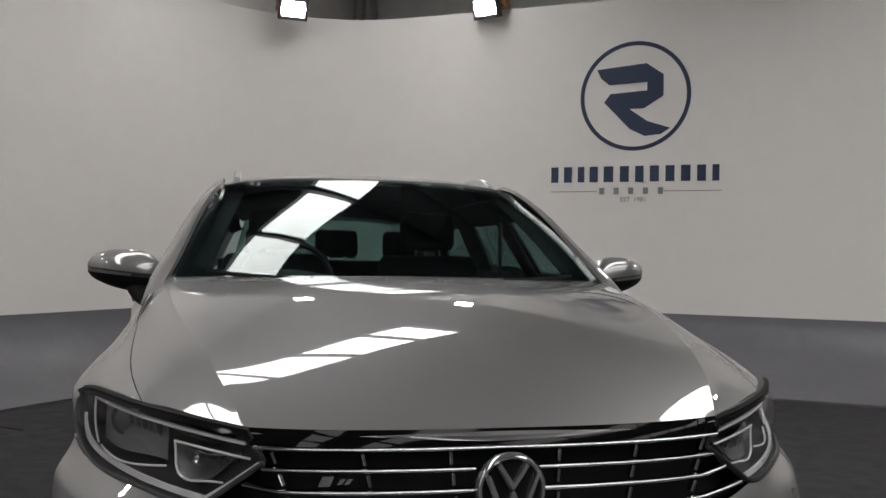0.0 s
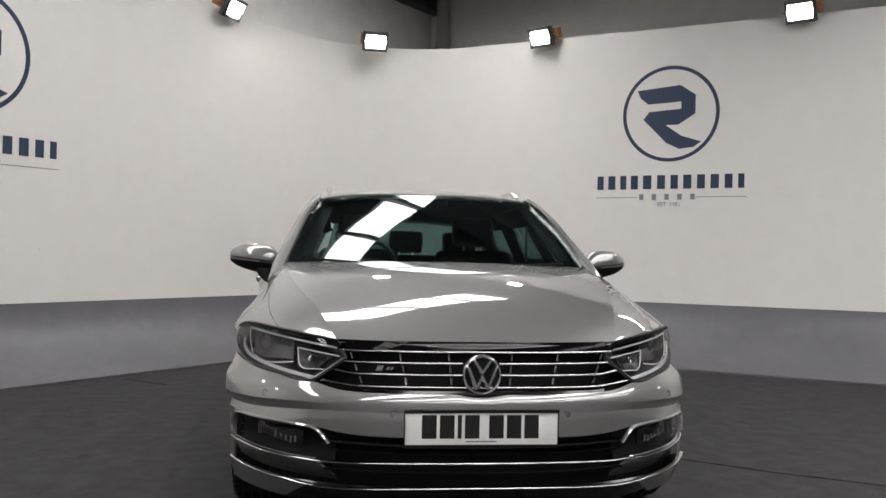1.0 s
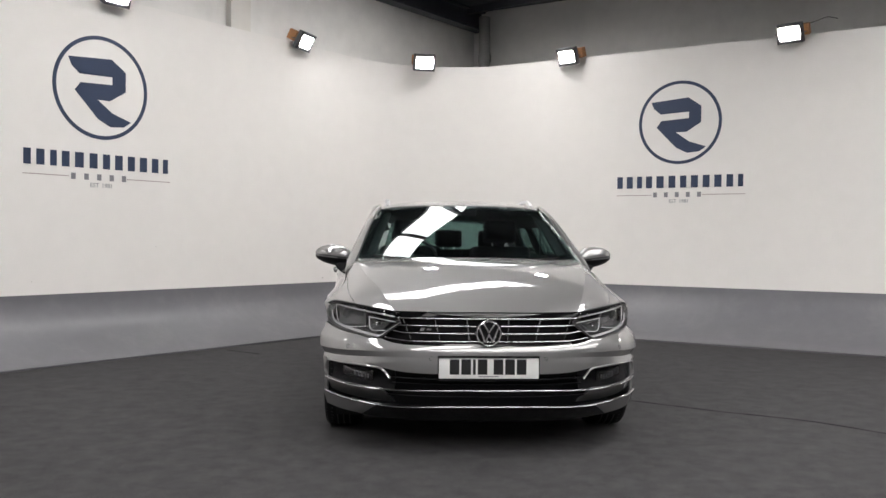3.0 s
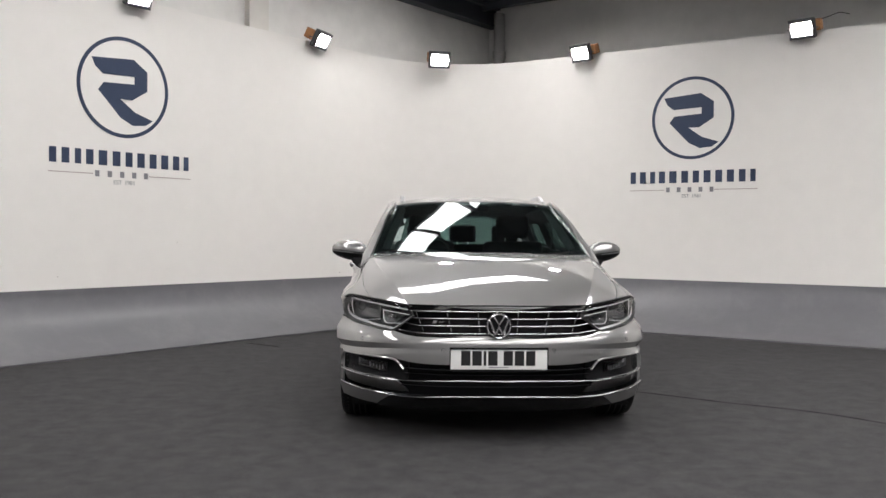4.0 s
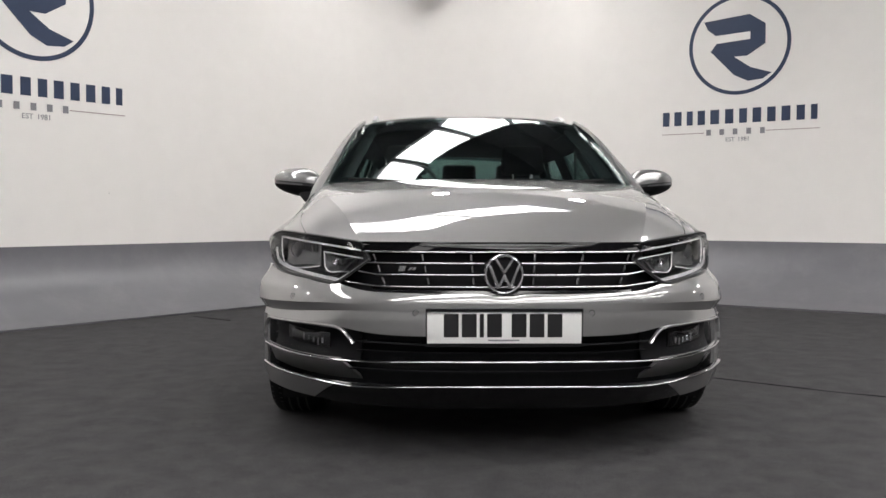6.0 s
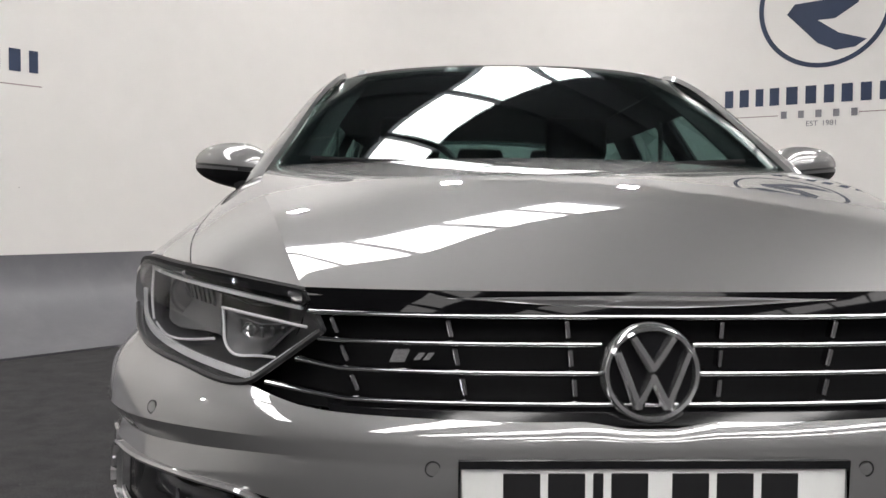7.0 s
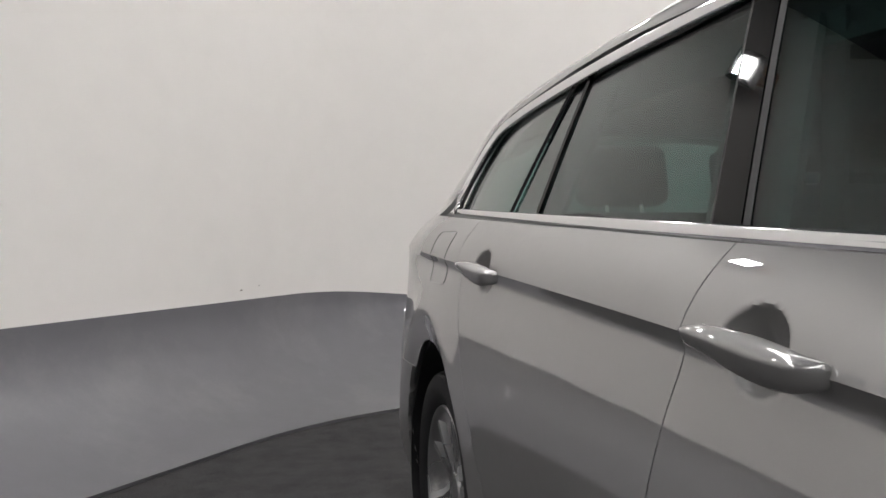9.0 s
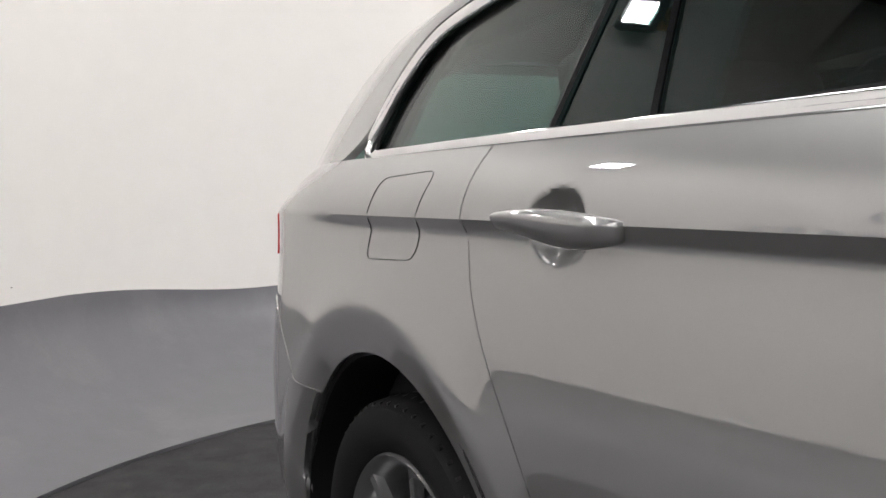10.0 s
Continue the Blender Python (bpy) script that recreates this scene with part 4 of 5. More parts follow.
for side in (1, -1):
    def rear_bumper(u, v):
        top = tail_join(min(u, 4.35)) - 0.002
        z = lerp(0.22, top, v)
        y = max(u, REAR_AXLE + math.sqrt(max(0.0, (ARCH_R + 0.002) ** 2 - max(0.0, z - ARCH_Z) ** 2)))
        return Vector((side_x(y, z) + 0.0025, y, z))
    part("rear_bumper", sheet(rear_bumper, steps(3.88, 4.6, 36), steps(0, 1, 24)), PAINT, car, "silver rear bumper corner", side=side, solid=0.010)
    part("tail_light", sheet(lambda u, v: Vector((side_x(u, lerp(0.835, 0.955, v)) + 0.003, u, lerp(0.835 + 0.05 * (4.5 - u), 0.955 - 0.03 * (4.5 - u), v))), steps(4.34, 4.52, 12), steps(0, 1, 6)), TAIL_RED, car, "red wraparound tail lamp", side=side, solid=0.008)

# ---- nose: bumper, grille, lamps ----
bumper_top = spline([(0.0, 0.565), (0.04, 0.5665), (0.08, 0.5735), (0.12, 0.574), (0.30, 0.575), (0.42, 0.577), (0.47, 0.580), (0.515, 0.588), (0.565, 0.601), (0.68, 0.612), (0.80, 0.625), (0.87, 0.640), (0.92, 0.655)], None)
bumper_low = spline([(0.0, 0.430), (0.30, 0.432), (0.427, 0.436), (0.50, 0.444), (0.545, 0.452), (0.60, 0.457), (0.724, 0.460), (0.80, 0.458), (0.92, 0.452)], None)
bumper_fold = spline([(0.0, 0.534), (0.36, 0.535), (0.60, 0.535), (0.72, 0.530), (0.82, 0.522), (0.92, 0.515)], None)
P_END = math.acos(1 - (0.515 - 0.03) / NOSE_L)


def ridge(p, z):
    """The bumper's sharp fold: a ledge that leans up above it, a short face that leans under, an upright face below."""
    x = NOSE_W * max(0.0, math.sin(p)) ** (2 / 3)
    k = smooth(0.30, 0.85, p)
    zf = bumper_fold(x)
    peak, sunk = lerp(0.0025, 0.014, k), lerp(0.0005, -0.006, k)
    if z >= zf:
        rise = min(1.0, (z - zf) / max(0.02, bumper_top(x) - zf))
        return peak * (1 - rise) + lerp(0.009, 0.005, k) * rise * (1 - rise)
    drop = (zf - z) / lerp(0.022, 0.036, k)
    if drop < 1:
        return lerp(peak, sunk, drop)
    return lerp(sunk, lerp(0.001, 0.006, k), min(1.0, (drop - 1) / 1.2))


def arch_angle(z):
    """Plan angle at which the nose meets the front wheel arch at height z."""
    y = FRONT_AXLE - math.sqrt(ARCH_R ** 2 - (z - ARCH_Z) ** 2)
    return math.acos(1 - (y - nose_y(z)) / NOSE_L)


def bumper(u, v):
    x = NOSE_W * math.sin(abs(u) * P_END) ** (2 / 3)
    z = bumper_row(x, v)
    p = abs(u) * arch_angle(z)
    x = NOSE_W * math.sin(p) ** (2 / 3)
    z = bumper_row(x, v)
    q = nose(p, z, ridge(p, z))
    return Vector((math.copysign(q.x, u), q.y, q.z))


def bumper_row(x, v):
    """Height of a row of the bumper: v 0 lower edge, 0.4 foot of the fold, 0.6 fold, 1 upper edge."""
    low, fold, top = bumper_low(x), bumper_fold(x), bumper_top(x)
    foot_z = fold - lerp(0.022, 0.036, smooth(0.30, 0.85, angle_of(min(x, NOSE_W))))
    return lerp(low, foot_z, v / 0.4) if v < 0.4 else lerp(foot_z, fold, (v - 0.4) / 0.2) if v < 0.6 else lerp(fold, top, (v - 0.6) / 0.4)


us = [math.copysign(abs(u) ** 1.3, u) for u in steps(-1, 1, 100)]
front_bumper = part("front_bumper", sheet(bumper, us, steps(0, 1, 30)), PAINT, car, "silver front bumper", angle=13, solid=0.012)
for x in (-0.298, 0.298, -0.72, 0.72):
    z = 0.510 if abs(x) < 0.5 else 0.549
    q = nose_at(x, z, ridge(angle_of(abs(x)), z))
    n = Vector((0, -1, 0)) if abs(x) < 0.5 else Vector((math.copysign(0.55, x), -0.80, 0.22)).normalized()
    m = Matrix.Translation(q) @ n.to_track_quat("Z", "Y").to_matrix().to_4x4()
    sensor = part("parking_sensor", shifted(turned([(0, 0.0018), (0.0085, 0.0016), (0.0095, -0.004)], 20, "Z"), m), PAINT, front_bumper)
    part("sensor_ring", shifted(turned([(0.0094, -0.002), (0.0094, 0.0012), (0.0112, 0.0010), (0.0112, -0.002)], 20, "Z"), m), PLATE_BLACK, sensor)


def along_nose(xs, zf, out=0.0):
    return [nose_at(x, zf(abs(x)), out) for x in xs]


# lower intake: a recessed dark panel with bars, bright strips over it
part("lower_intake", sheet(lambda u, v: nose_at(0.66 * u, lerp(0.225, 0.462, v), -0.050), steps(-1, 1, 40), steps(0, 1, 6)), GRILLE_BLACK, front_bumper, "black lower air intake", solid=0.01)
for z, w in ((0.372, 0.50), (0.308, 0.52)):
    part("intake_slat", sweep(along_nose(steps(-w, w, 30), lambda x: z, -0.030), [(-0.010, -0.0025), (0.010, -0.0025), (0.010, 0.0025), (-0.010, 0.0025)]), GRILLE_BLACK, front_bumper)
part("intake_rim", sweep(along_nose(steps(-0.50, 0.50, 40), lambda x: 0.399 + 0.02 * x, -0.014), [(-0.02, -0.004), (0.02, -0.003), (0.02, 0.003), (-0.02, 0.004)]), GLOSS_BLACK, front_bumper)
strip_one = spline([(0.0, 0.346), (0.3, 0.345), (0.50, 0.340), (0.60, 0.340), (0.72, 0.345), (0.80, 0.350), (0.90, 0.356)], None)
strip_two = spline([(0.0, 0.263), (0.3, 0.260), (0.47, 0.254), (0.56, 0.255), (0.67, 0.266), (0.79, 0.276), (0.90, 0.290)], None)
XS = [0.848 * math.copysign(abs(u) ** 0.75, u) for u in steps(-1, 1, 110)]
bar = [(-0.010, -0.0036), (0.003, -0.0036), (0.006, -0.0018), (0.006, 0.0018), (0.003, 0.0036), (-0.010, 0.0036)]
part("chrome_strip", sweep(along_nose(XS, strip_one, 0.003), bar), STRIP_CHROME, front_bumper, "thin chrome strip", angle=60)
part("chrome_strip", sweep(along_nose(XS, strip_two, 0.010), bar), STRIP_CHROME, front_bumper, "thin chrome strip", angle=60)
part("front_lip", sheet(lambda u, v: nose_at(0.86 * math.copysign(abs(u) ** 0.8, u), lerp(0.165, 0.255, v), lerp(-0.06, 0.0, v)), steps(-1, 1, 70), steps(0, 1, 5)), GLOSS_BLACK, front_bumper, "black lip under the bumper", solid=0.012)
P_OUT = math.acos(1 - (0.475 - 0.03) / NOSE_L)
for side in (1, -1):
    # painted lower corner with a slanting inner end
    def corner(u, v):
        p = lerp(lerp(angle_of(0.575), angle_of(0.655), 1 - v), P_OUT, u)
        x = NOSE_W * math.sin(p) ** (2 / 3)
        z = lerp(0.188 + 0.012 * u, strip_two(x) - 0.004, v)
        return nose(p, z, 0.008 - lerp(0.020, 0.010, u) * (1 - v))
    part("bumper_corner", sheet(corner, steps(0, 1, 24), steps(0, 1, 8)), PAINT, front_bumper, "silver lower bumper corner", side=side, solid=0.012)
    # painted blade between the strips
    part("bumper_blade", sheet(lambda u, v: nose(lerp(angle_of(lerp(0.50, 0.56, v)), P_OUT, u), lerp(strip_two(NOSE_W * math.sin(lerp(angle_of(0.53), P_OUT, u)) ** (2 / 3)), strip_one(NOSE_W * math.sin(lerp(angle_of(0.53), P_OUT, u)) ** (2 / 3)), v), lerp(lerp(-0.060, -0.030, u), -0.002, v)), steps(0, 1, 24), steps(0, 1, 5)), PAINT, front_bumper, "silver blade between the chrome strips", side=side, solid=0.01)
    # side of the bumper between the corner's trim and the wheel arch
    part("bumper_side", sheet(lambda u, v: nose(lerp(P_OUT - 0.02, arch_angle(lerp(0.195, 0.462, v)), u), lerp(0.195, 0.462, v), 0.004 - 0.012 * (1 - smooth(0.19, 0.26, lerp(0.195, 0.462, v)))), steps(0, 1, 6), steps(0, 1, 16)), PAINT, front_bumper, "silver bumper edge by the wheel", side=side, solid=0.01)
    # fog lamp pocket
    fog = part("fog_lamp", sheet(lambda u, v: nose(lerp(angle_of(0.505), P_OUT, u), lerp(0.333, 0.458, v), -0.026 - 0.014 * math.sin(math.pi * v)), steps(0, 1, 24), steps(0, 1, 8)), GRILLE_BLACK, front_bumper, "black fog lamp pocket", side=side, solid=0.01)
    part("fog_reflector", sheet(lambda u, v: nose(lerp(angle_of(0.615), angle_of(0.775), u), lerp(0.372 + 0.010 * u, 0.424 + 0.008 * u, v), -0.034 + 0.010 * math.sin(math.pi * u) * math.sin(math.pi * v)), steps(0, 1, 24), steps(0, 1, 6)), GLOSS_BLACK, fog, "dark lamp reflector", side=side, solid=0.004)
    for k, (fx, fz, tall) in enumerate(((0.618, 0.398, 0.020), (0.632, 0.392, 0.026), (0.648, 0.396, 0.020), (0.664, 0.402, 0.016), (0.682, 0.404, 0.030))):
        q = nose_at(fx, fz, -0.016)
        part("fog_facet", shifted(box((-0.0045, -0.003, -tall / 2), (0.0045, 0.003, tall / 2), 0.002, 1), Matrix.Translation(q) @ Matrix.Rotation(0.5 + 0.12 * k, 4, "Z")), CHROME, fog, side=side)
    part("fog_lens", sheet(lambda u, v: nose(lerp(angle_of(0.600), angle_of(0.805), u), lerp(0.358 + 0.012 * u, 0.432 + 0.010 * u, v), -0.010), steps(0, 1, 14), steps(0, 1, 3)), LENS, fog, side=side, solid=0.003)
    frame_z = curve3([(0.512, 0, 0.400), (0.530, 0, 0.424), (0.552, 0, 0.445), (0.60, 0, 0.455), (0.72, 0, 0.4585), (0.79, 0, 0.457), (0.828, 0, 0.450), (0.843, 0, 0.425), (0.846, 0, 0.370)])
    pts = []
    for i in range(50):
        q = frame_z(i / 49)
        pts.append(nose_at(q.x, q.z, 0.006))
    part("fog_frame", sweep(pts, [(-0.007, -0.0045), (0.004, -0.0045), (0.007, 0.0), (0.004, 0.0045), (-0.007, 0.0045)]), PAINT, fog, "thin silver fog lamp frame", side=side, angle=30)

# grille
grille = part("grille", sheet(lambda u, v: nose_at(lerp(0.545, 0.475, v) * u, lerp(0.572, 0.752, v), -0.045), steps(-1, 1, 40), steps(0, 1, 6)), GRILLE_BLACK, car, "black grille with chrome bars", solid=0.01)
part("grille_head", sheet(lambda u, v: nose_at(0.487 * u, lerp(0.716, 0.748, v), lerp(0.0, -0.004, v)), steps(-1, 1, 40), steps(0, 1, 3)), PILLAR_BLACK, grille, "gloss black strip under the bonnet", solid=0.03)
part("grille_foot", sheet(lambda u, v: nose_at(lerp(0.44, 0.45, v) * u, lerp(0.570, 0.594, v), lerp(0.0, -0.006, v)), steps(-1, 1, 40), steps(0, 1, 3)), GLOSS_BLACK, grille, solid=0.02)
for z, w, tip in ((0.714, 0.478, 0.0), (0.676, 0.462, 0.0), (0.637, 0.430, 0.066), (0.597, 0.418, 0.122)):
    xs = steps(0.0 if z > 0.7 or z < 0.6 else 0.064, w, 24) + ([w + tip * k / 6 for k in range(1, 7)] if tip else [])
    for side in (1, -1):
        pts = [nose_at(x, z + (max(0.0, x - w) * (0.10 if tip > 0.1 else 0.14)), 0.002) for x in xs]
        part("grille_bar", sweep(pts, [(-0.012, -0.0026), (0.003, -0.0036), (0.006, -0.0018), (0.006, 0.0018), (0.003, 0.0036), (-0.012, 0.0026)]), STRIP_CHROME, grille, "chrome bar", side=side, angle=60)
for x in (0.105, 0.265, 0.425):
    for side in (1, -1):
        for z in (0.616, 0.656, 0.695):
            q = nose_at(x + (z - 0.656) * 0.40 * (x / 0.425), z, -0.012)
            part("grille_fin", shifted(box((-0.0036, -0.010, -0.0125), (0.0036, 0.010, 0.0125), 0.0015, 1), Matrix.Translation(q) @ Matrix.Rotation(0.36 * x / 0.425, 4, "Y")), STRIP_CHROME, grille, side=side)
# trim letters left as a plain bright mark
for k, (dx, w, h) in enumerate(((0.0, 0.022, 0.018), (0.028, 0.009, 0.010), (0.041, 0.009, 0.010))):
    q = nose_at(-0.345 + dx, 0.657, 0.004)
    data = prism([(-w / 2 - 0.004, -h / 2), (w / 2 - 0.004, -h / 2), (w / 2 + 0.004, h / 2), (-w / 2 + 0.004, h / 2)], 0.012)
    part("trim_mark", shifted(data, Matrix.Translation(q)), BADGE_SILVER, grille)

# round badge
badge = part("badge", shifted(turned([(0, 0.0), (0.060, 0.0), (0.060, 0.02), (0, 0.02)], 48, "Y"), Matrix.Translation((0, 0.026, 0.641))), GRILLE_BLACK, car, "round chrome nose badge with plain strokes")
part("badge_ring", shifted(turned([(0.0575, 0.014), (0.0565, 0.004), (0.0595, -0.002), (0.0640, -0.003), (0.0675, 0.002), (0.0690, 0.016), (0.0575, 0.016)], 56, "Y"), Matrix.Translation((0, 0.020, 0.641))), BADGE_SILVER, badge, "chrome ring")
for a, b in (((-0.026, 0.050), (0.0, 0.006)), ((0.026, 0.050), (0.0, 0.006)), ((-0.047, 0.030), (-0.020, -0.046)), ((0.047, 0.030), (0.020, -0.046)), ((-0.020, -0.046), (0.0, 0.0)), ((0.020, -0.046), (0.0, 0.0))):
    pts = [(a[0], 0.019, 0.641 + a[1]), (lerp(a[0], b[0], 0.5), 0.017, 0.641 + lerp(a[1], b[1], 0.5)), (b[0], 0.019, 0.641 + b[1])]
    part("badge_stroke", sweep(pts, [(-0.0110, 0.004), (-0.0110, -0.003), (-0.004, -0.007), (0.004, -0.007), (0.0110, -0.003), (0.0110, 0.004)]), BADGE_SILVER, badge, angle=20)

# number plate: blank bars in place of the characters
plate = part("number_plate", box((-0.26, 0.000, 0.4085), (0.26, 0.008, 0.5195), 0.003), PLATE_WHITE, car, "white number plate with plain black bars")
part("plate_frame", merged(*[sweep([(-0.263, -0.001, 0.4055), (0.263, -0.001, 0.4055), (0.263, -0.001, 0.5225), (-0.263, -0.001, 0.5225)], [(-0.004, -0.0055), (0.004, -0.0055), (0.004, 0.0055), (-0.004, 0.0055)], closed=True)]), GLOSS_BLACK, plate, "thin black frame")
part("plate_holder", box((-0.255, 0.008, 0.412), (0.255, 0.05, 0.516), 0.004), BLACK_PLASTIC, plate)
x = -0.204
for k, w in enumerate((0.050, 0.050, 0.014, 0.050, None, 0.050, 0.050, 0.050)):
    if w is None:
        x += 0.022
        continue
    part("plate_bar", box((x, -0.0014, 0.431), (x + w, 0.002, 0.510), 0.001, 1), PLATE_BLACK, plate)
    x += w + 0.0105
part("plate_bar", box((-0.055, -0.0012, 0.4185), (0.050, 0.002, 0.4235)), GREY_VINYL, plate)

# headlamps
lamp_top = spline([(0.487, 0.742), (0.56, 0.752), (0.642, 0.762), (0.74, 0.771), (0.82, 0.774), (0.87, 0.765)], None)
lamp_low = spline([(0.487, 0.655), (0.565, 0.608), (0.68, 0.616), (0.80, 0.630), (0.87, 0.648)], None)


def lamp_point(u, v, out=0.0):
    """u from the inner tip to the outer end; the inner end is an arrow point."""
    x = lerp(0.459, 0.872, u)
    if x < 0.487:
        hi = lerp(0.687, 0.742, (x - 0.459) / 0.028)
    else:
        hi = lamp_top(x)
    lo = lerp(0.687, 0.608, min(1.0, (x - 0.459) / 0.106)) if x < 0.565 else lamp_low(x)
    if x > 0.80:
        k = (x - 0.80) / 0.072
        lo += 0.030 * k ** 3
        hi -= 0.012 * k ** 3
    return nose_at(x, lerp(lo, hi, v), out)


for side in (1, -1):
    lamp_us = steps(0, 0.0678, 5) + steps(0.0678, 0.2567, 14)[1:] + steps(0.2567, 1, 44)[1:]
    hl = part("headlamp", sheet(lambda u, v: lamp_point(u, v, -0.075 * (math.sin(math.pi * min(1, v * 1.0)) ** 0.5) * min(1.0, 6 * u) * min(1.0, 14 * (1 - u)) - 0.006), lamp_us, steps(0, 1, 14)), LAMP_GREY, car, "clear headlamp with chrome light strips", side=side, solid=0.006)
    part("headlamp_lens", sheet(lambda u, v: lamp_point(u, v, 0.002 + 0.003 * math.sin(math.pi * v) * smooth(0.05, 0.35, u)), lamp_us, steps(0, 1, 12)), LENS, hl, "clear headlamp cover", side=side, solid=0.004)
    # dark surround and bright strips
    edge = [lamp_point(0.0, 0.5, 0.001)] + [lamp_point(u, 0.0, 0.001) for u in steps(0.03, 1, 40)]
    part("headlamp_edge", sweep(edge, round_shape(0.0055, 6)), PLATE_BLACK, hl, side=side)
    edge = [lamp_point(u, 1.0, -0.002) for u in steps(0.05, 1, 40)]
    part("headlamp_brow", sweep(edge, [(-0.008, -0.012), (0.006, -0.012), (0.006, 0.003), (-0.008, 0.003)]), GRILLE_BLACK, hl, side=side)
    def lamp_line(points, out, n=30):
        """A smooth line inside the lamp through (x, z) points."""
        line = curve3([(x, 0, z) for x, z in points])
        return [nose_at(line(k / n).x, line(k / n).z, out) for k in range(n + 1)]
    low_strip = lamp_line([(0.848, 0.712), (0.846, 0.688), (0.834, 0.667), (0.806, 0.653), (0.76, 0.642), (0.696, 0.631), (0.62, 0.620), (0.568, 0.6125)], -0.008, 40)
    part("light_strip", sweep(low_strip, [(-0.003, -0.0062), (0.004, -0.005), (0.004, 0.005), (-0.003, 0.0062)]), LIGHT_GUIDE, hl, "bright lower light strip", side=side)
    tip_strip = lamp_line([(0.565, 0.613), (0.514, 0.648), (0.466, 0.683)], -0.008, 10)
    part("light_strip", sweep(tip_strip, [(-0.003, -0.0038), (0.003, -0.003), (0.003, 0.003), (-0.003, 0.0038)]), LIGHT_GUIDE, hl, side=side)
    top_strip = lamp_line([(0.492, 0.7165), (0.56, 0.7265), (0.65, 0.738), (0.74, 0.748), (0.815, 0.7555)], -0.012)
    part("light_strip", sweep(top_strip, [(-0.004, -0.0032), (0.004, -0.0027), (0.004, 0.0027), (-0.004, 0.0032)]), LIGHT_GUIDE, hl, side=side)
    part("lamp_cheek", sheet(lambda u, v: lamp_point(lerp(0.13, 0.90, u), lerp(lerp(0.71, 0.885, smooth(0.08, 0.8, lerp(0.13, 0.90, u))), 0.99, v), -0.014), steps(0, 1, 30), steps(0, 1, 3)), GRILLE_BLACK, hl, "black strip over the lamp", side=side, solid=0.003)
    # outer chamber and inner chamber, each a shallow reflector with a bright foot
    for (u0, u1, low, high, depth) in ((0.455, 0.845, lambda u: lerp(0.30, 0.15, smooth(0.455, 0.8, u)), lambda u: 0.84, -0.046), (0.10, 0.41, lambda u: lerp(0.36, 0.20, smooth(0.10, 0.24, u)), lambda u: lerp(0.40, 0.62, (u - 0.10) / 0.31), -0.036)):
        part("reflector", sheet(lambda u, v: lamp_point(lerp(u0, u1, u), lerp(low(lerp(u0, u1, u)), high(lerp(u0, u1, u)), v), depth - 0.022 * math.sin(math.pi * u) * math.sin(math.pi * v)), steps(0, 1, 30), steps(0, 1, 12)), REFLECTOR, hl, "grey lamp reflector", side=side, solid=0.003)
    outer_trim = lamp_line([(0.822, 0.752), (0.821, 0.72), (0.815, 0.685), (0.806, 0.662)], -0.014, 12)
    part("reflector_trim", sweep(outer_trim, round_shape(0.0024, 6)), LIGHT_GUIDE, hl, side=side)
    part("reflector_trim", sweep(lamp_line([(0.800, 0.656), (0.772, 0.646), (0.70, 0.647), (0.646, 0.656)], -0.018, 16), round_shape(0.0024, 6)), LIGHT_GUIDE, hl, side=side)
    inner_trim = lamp_line([(0.629, 0.706), (0.626, 0.68), (0.622, 0.652), (0.612, 0.641), (0.575, 0.639), (0.534, 0.640)], -0.016, 24)
    part("reflector_trim", sweep(inner_trim, round_shape(0.0024, 6)), LIGHT_GUIDE, hl, side=side)
    part("reflector_brow", sweep(lamp_line([(0.484, 0.6885), (0.55, 0.698), (0.629, 0.708)], -0.013, 12), round_shape(0.0026, 6)), LIGHT_GUIDE, hl, side=side)
    # a round lens deep in the outer chamber, a small bulb cover in the inner one, pleats above
    for (uc, vc, r, deep, mat) in ((0.70, 0.56, 0.034, -0.066, REFLECTOR), (0.30, 0.46, 0.011, -0.042, CHROME)):
        q = lamp_point(uc, vc, deep)
        n = Vector((0.25, -0.97, 0)).normalized()
        m = Matrix.Translation(q) @ n.to_track_quat("Z", "Y").to_matrix().to_4x4()
        part("lamp_bowl", shifted(turned([(0.0, 0.012), (r * 0.5, 0.010), (r * 0.85, 0.003), (r, 0.004), (r * 1.08, 0.010), (r * 1.12, -0.006)], 28, "Z"), m), mat, hl, side=side)
    for k in range(7):
        q0, q1 = lamp_point(0.50 + 0.028 * k, 0.58, -0.052), lamp_point(0.50 + 0.028 * k, 0.80, -0.036)
        part("reflector_rib", sweep([q0, q1], round_shape(0.004, 5)), REFLECTOR, hl, side=side)
    for k in range(5):
        q0, q1 = lamp_point(0.16 + 0.045 * k, 0.34 + 0.02 * k, -0.034), lamp_point(0.16 + 0.045 * k, 0.42 + 0.035 * k, -0.028)
        part("reflector_rib", sweep([q0, q1], round_shape(0.0035, 5)), REFLECTOR, hl, side=side)

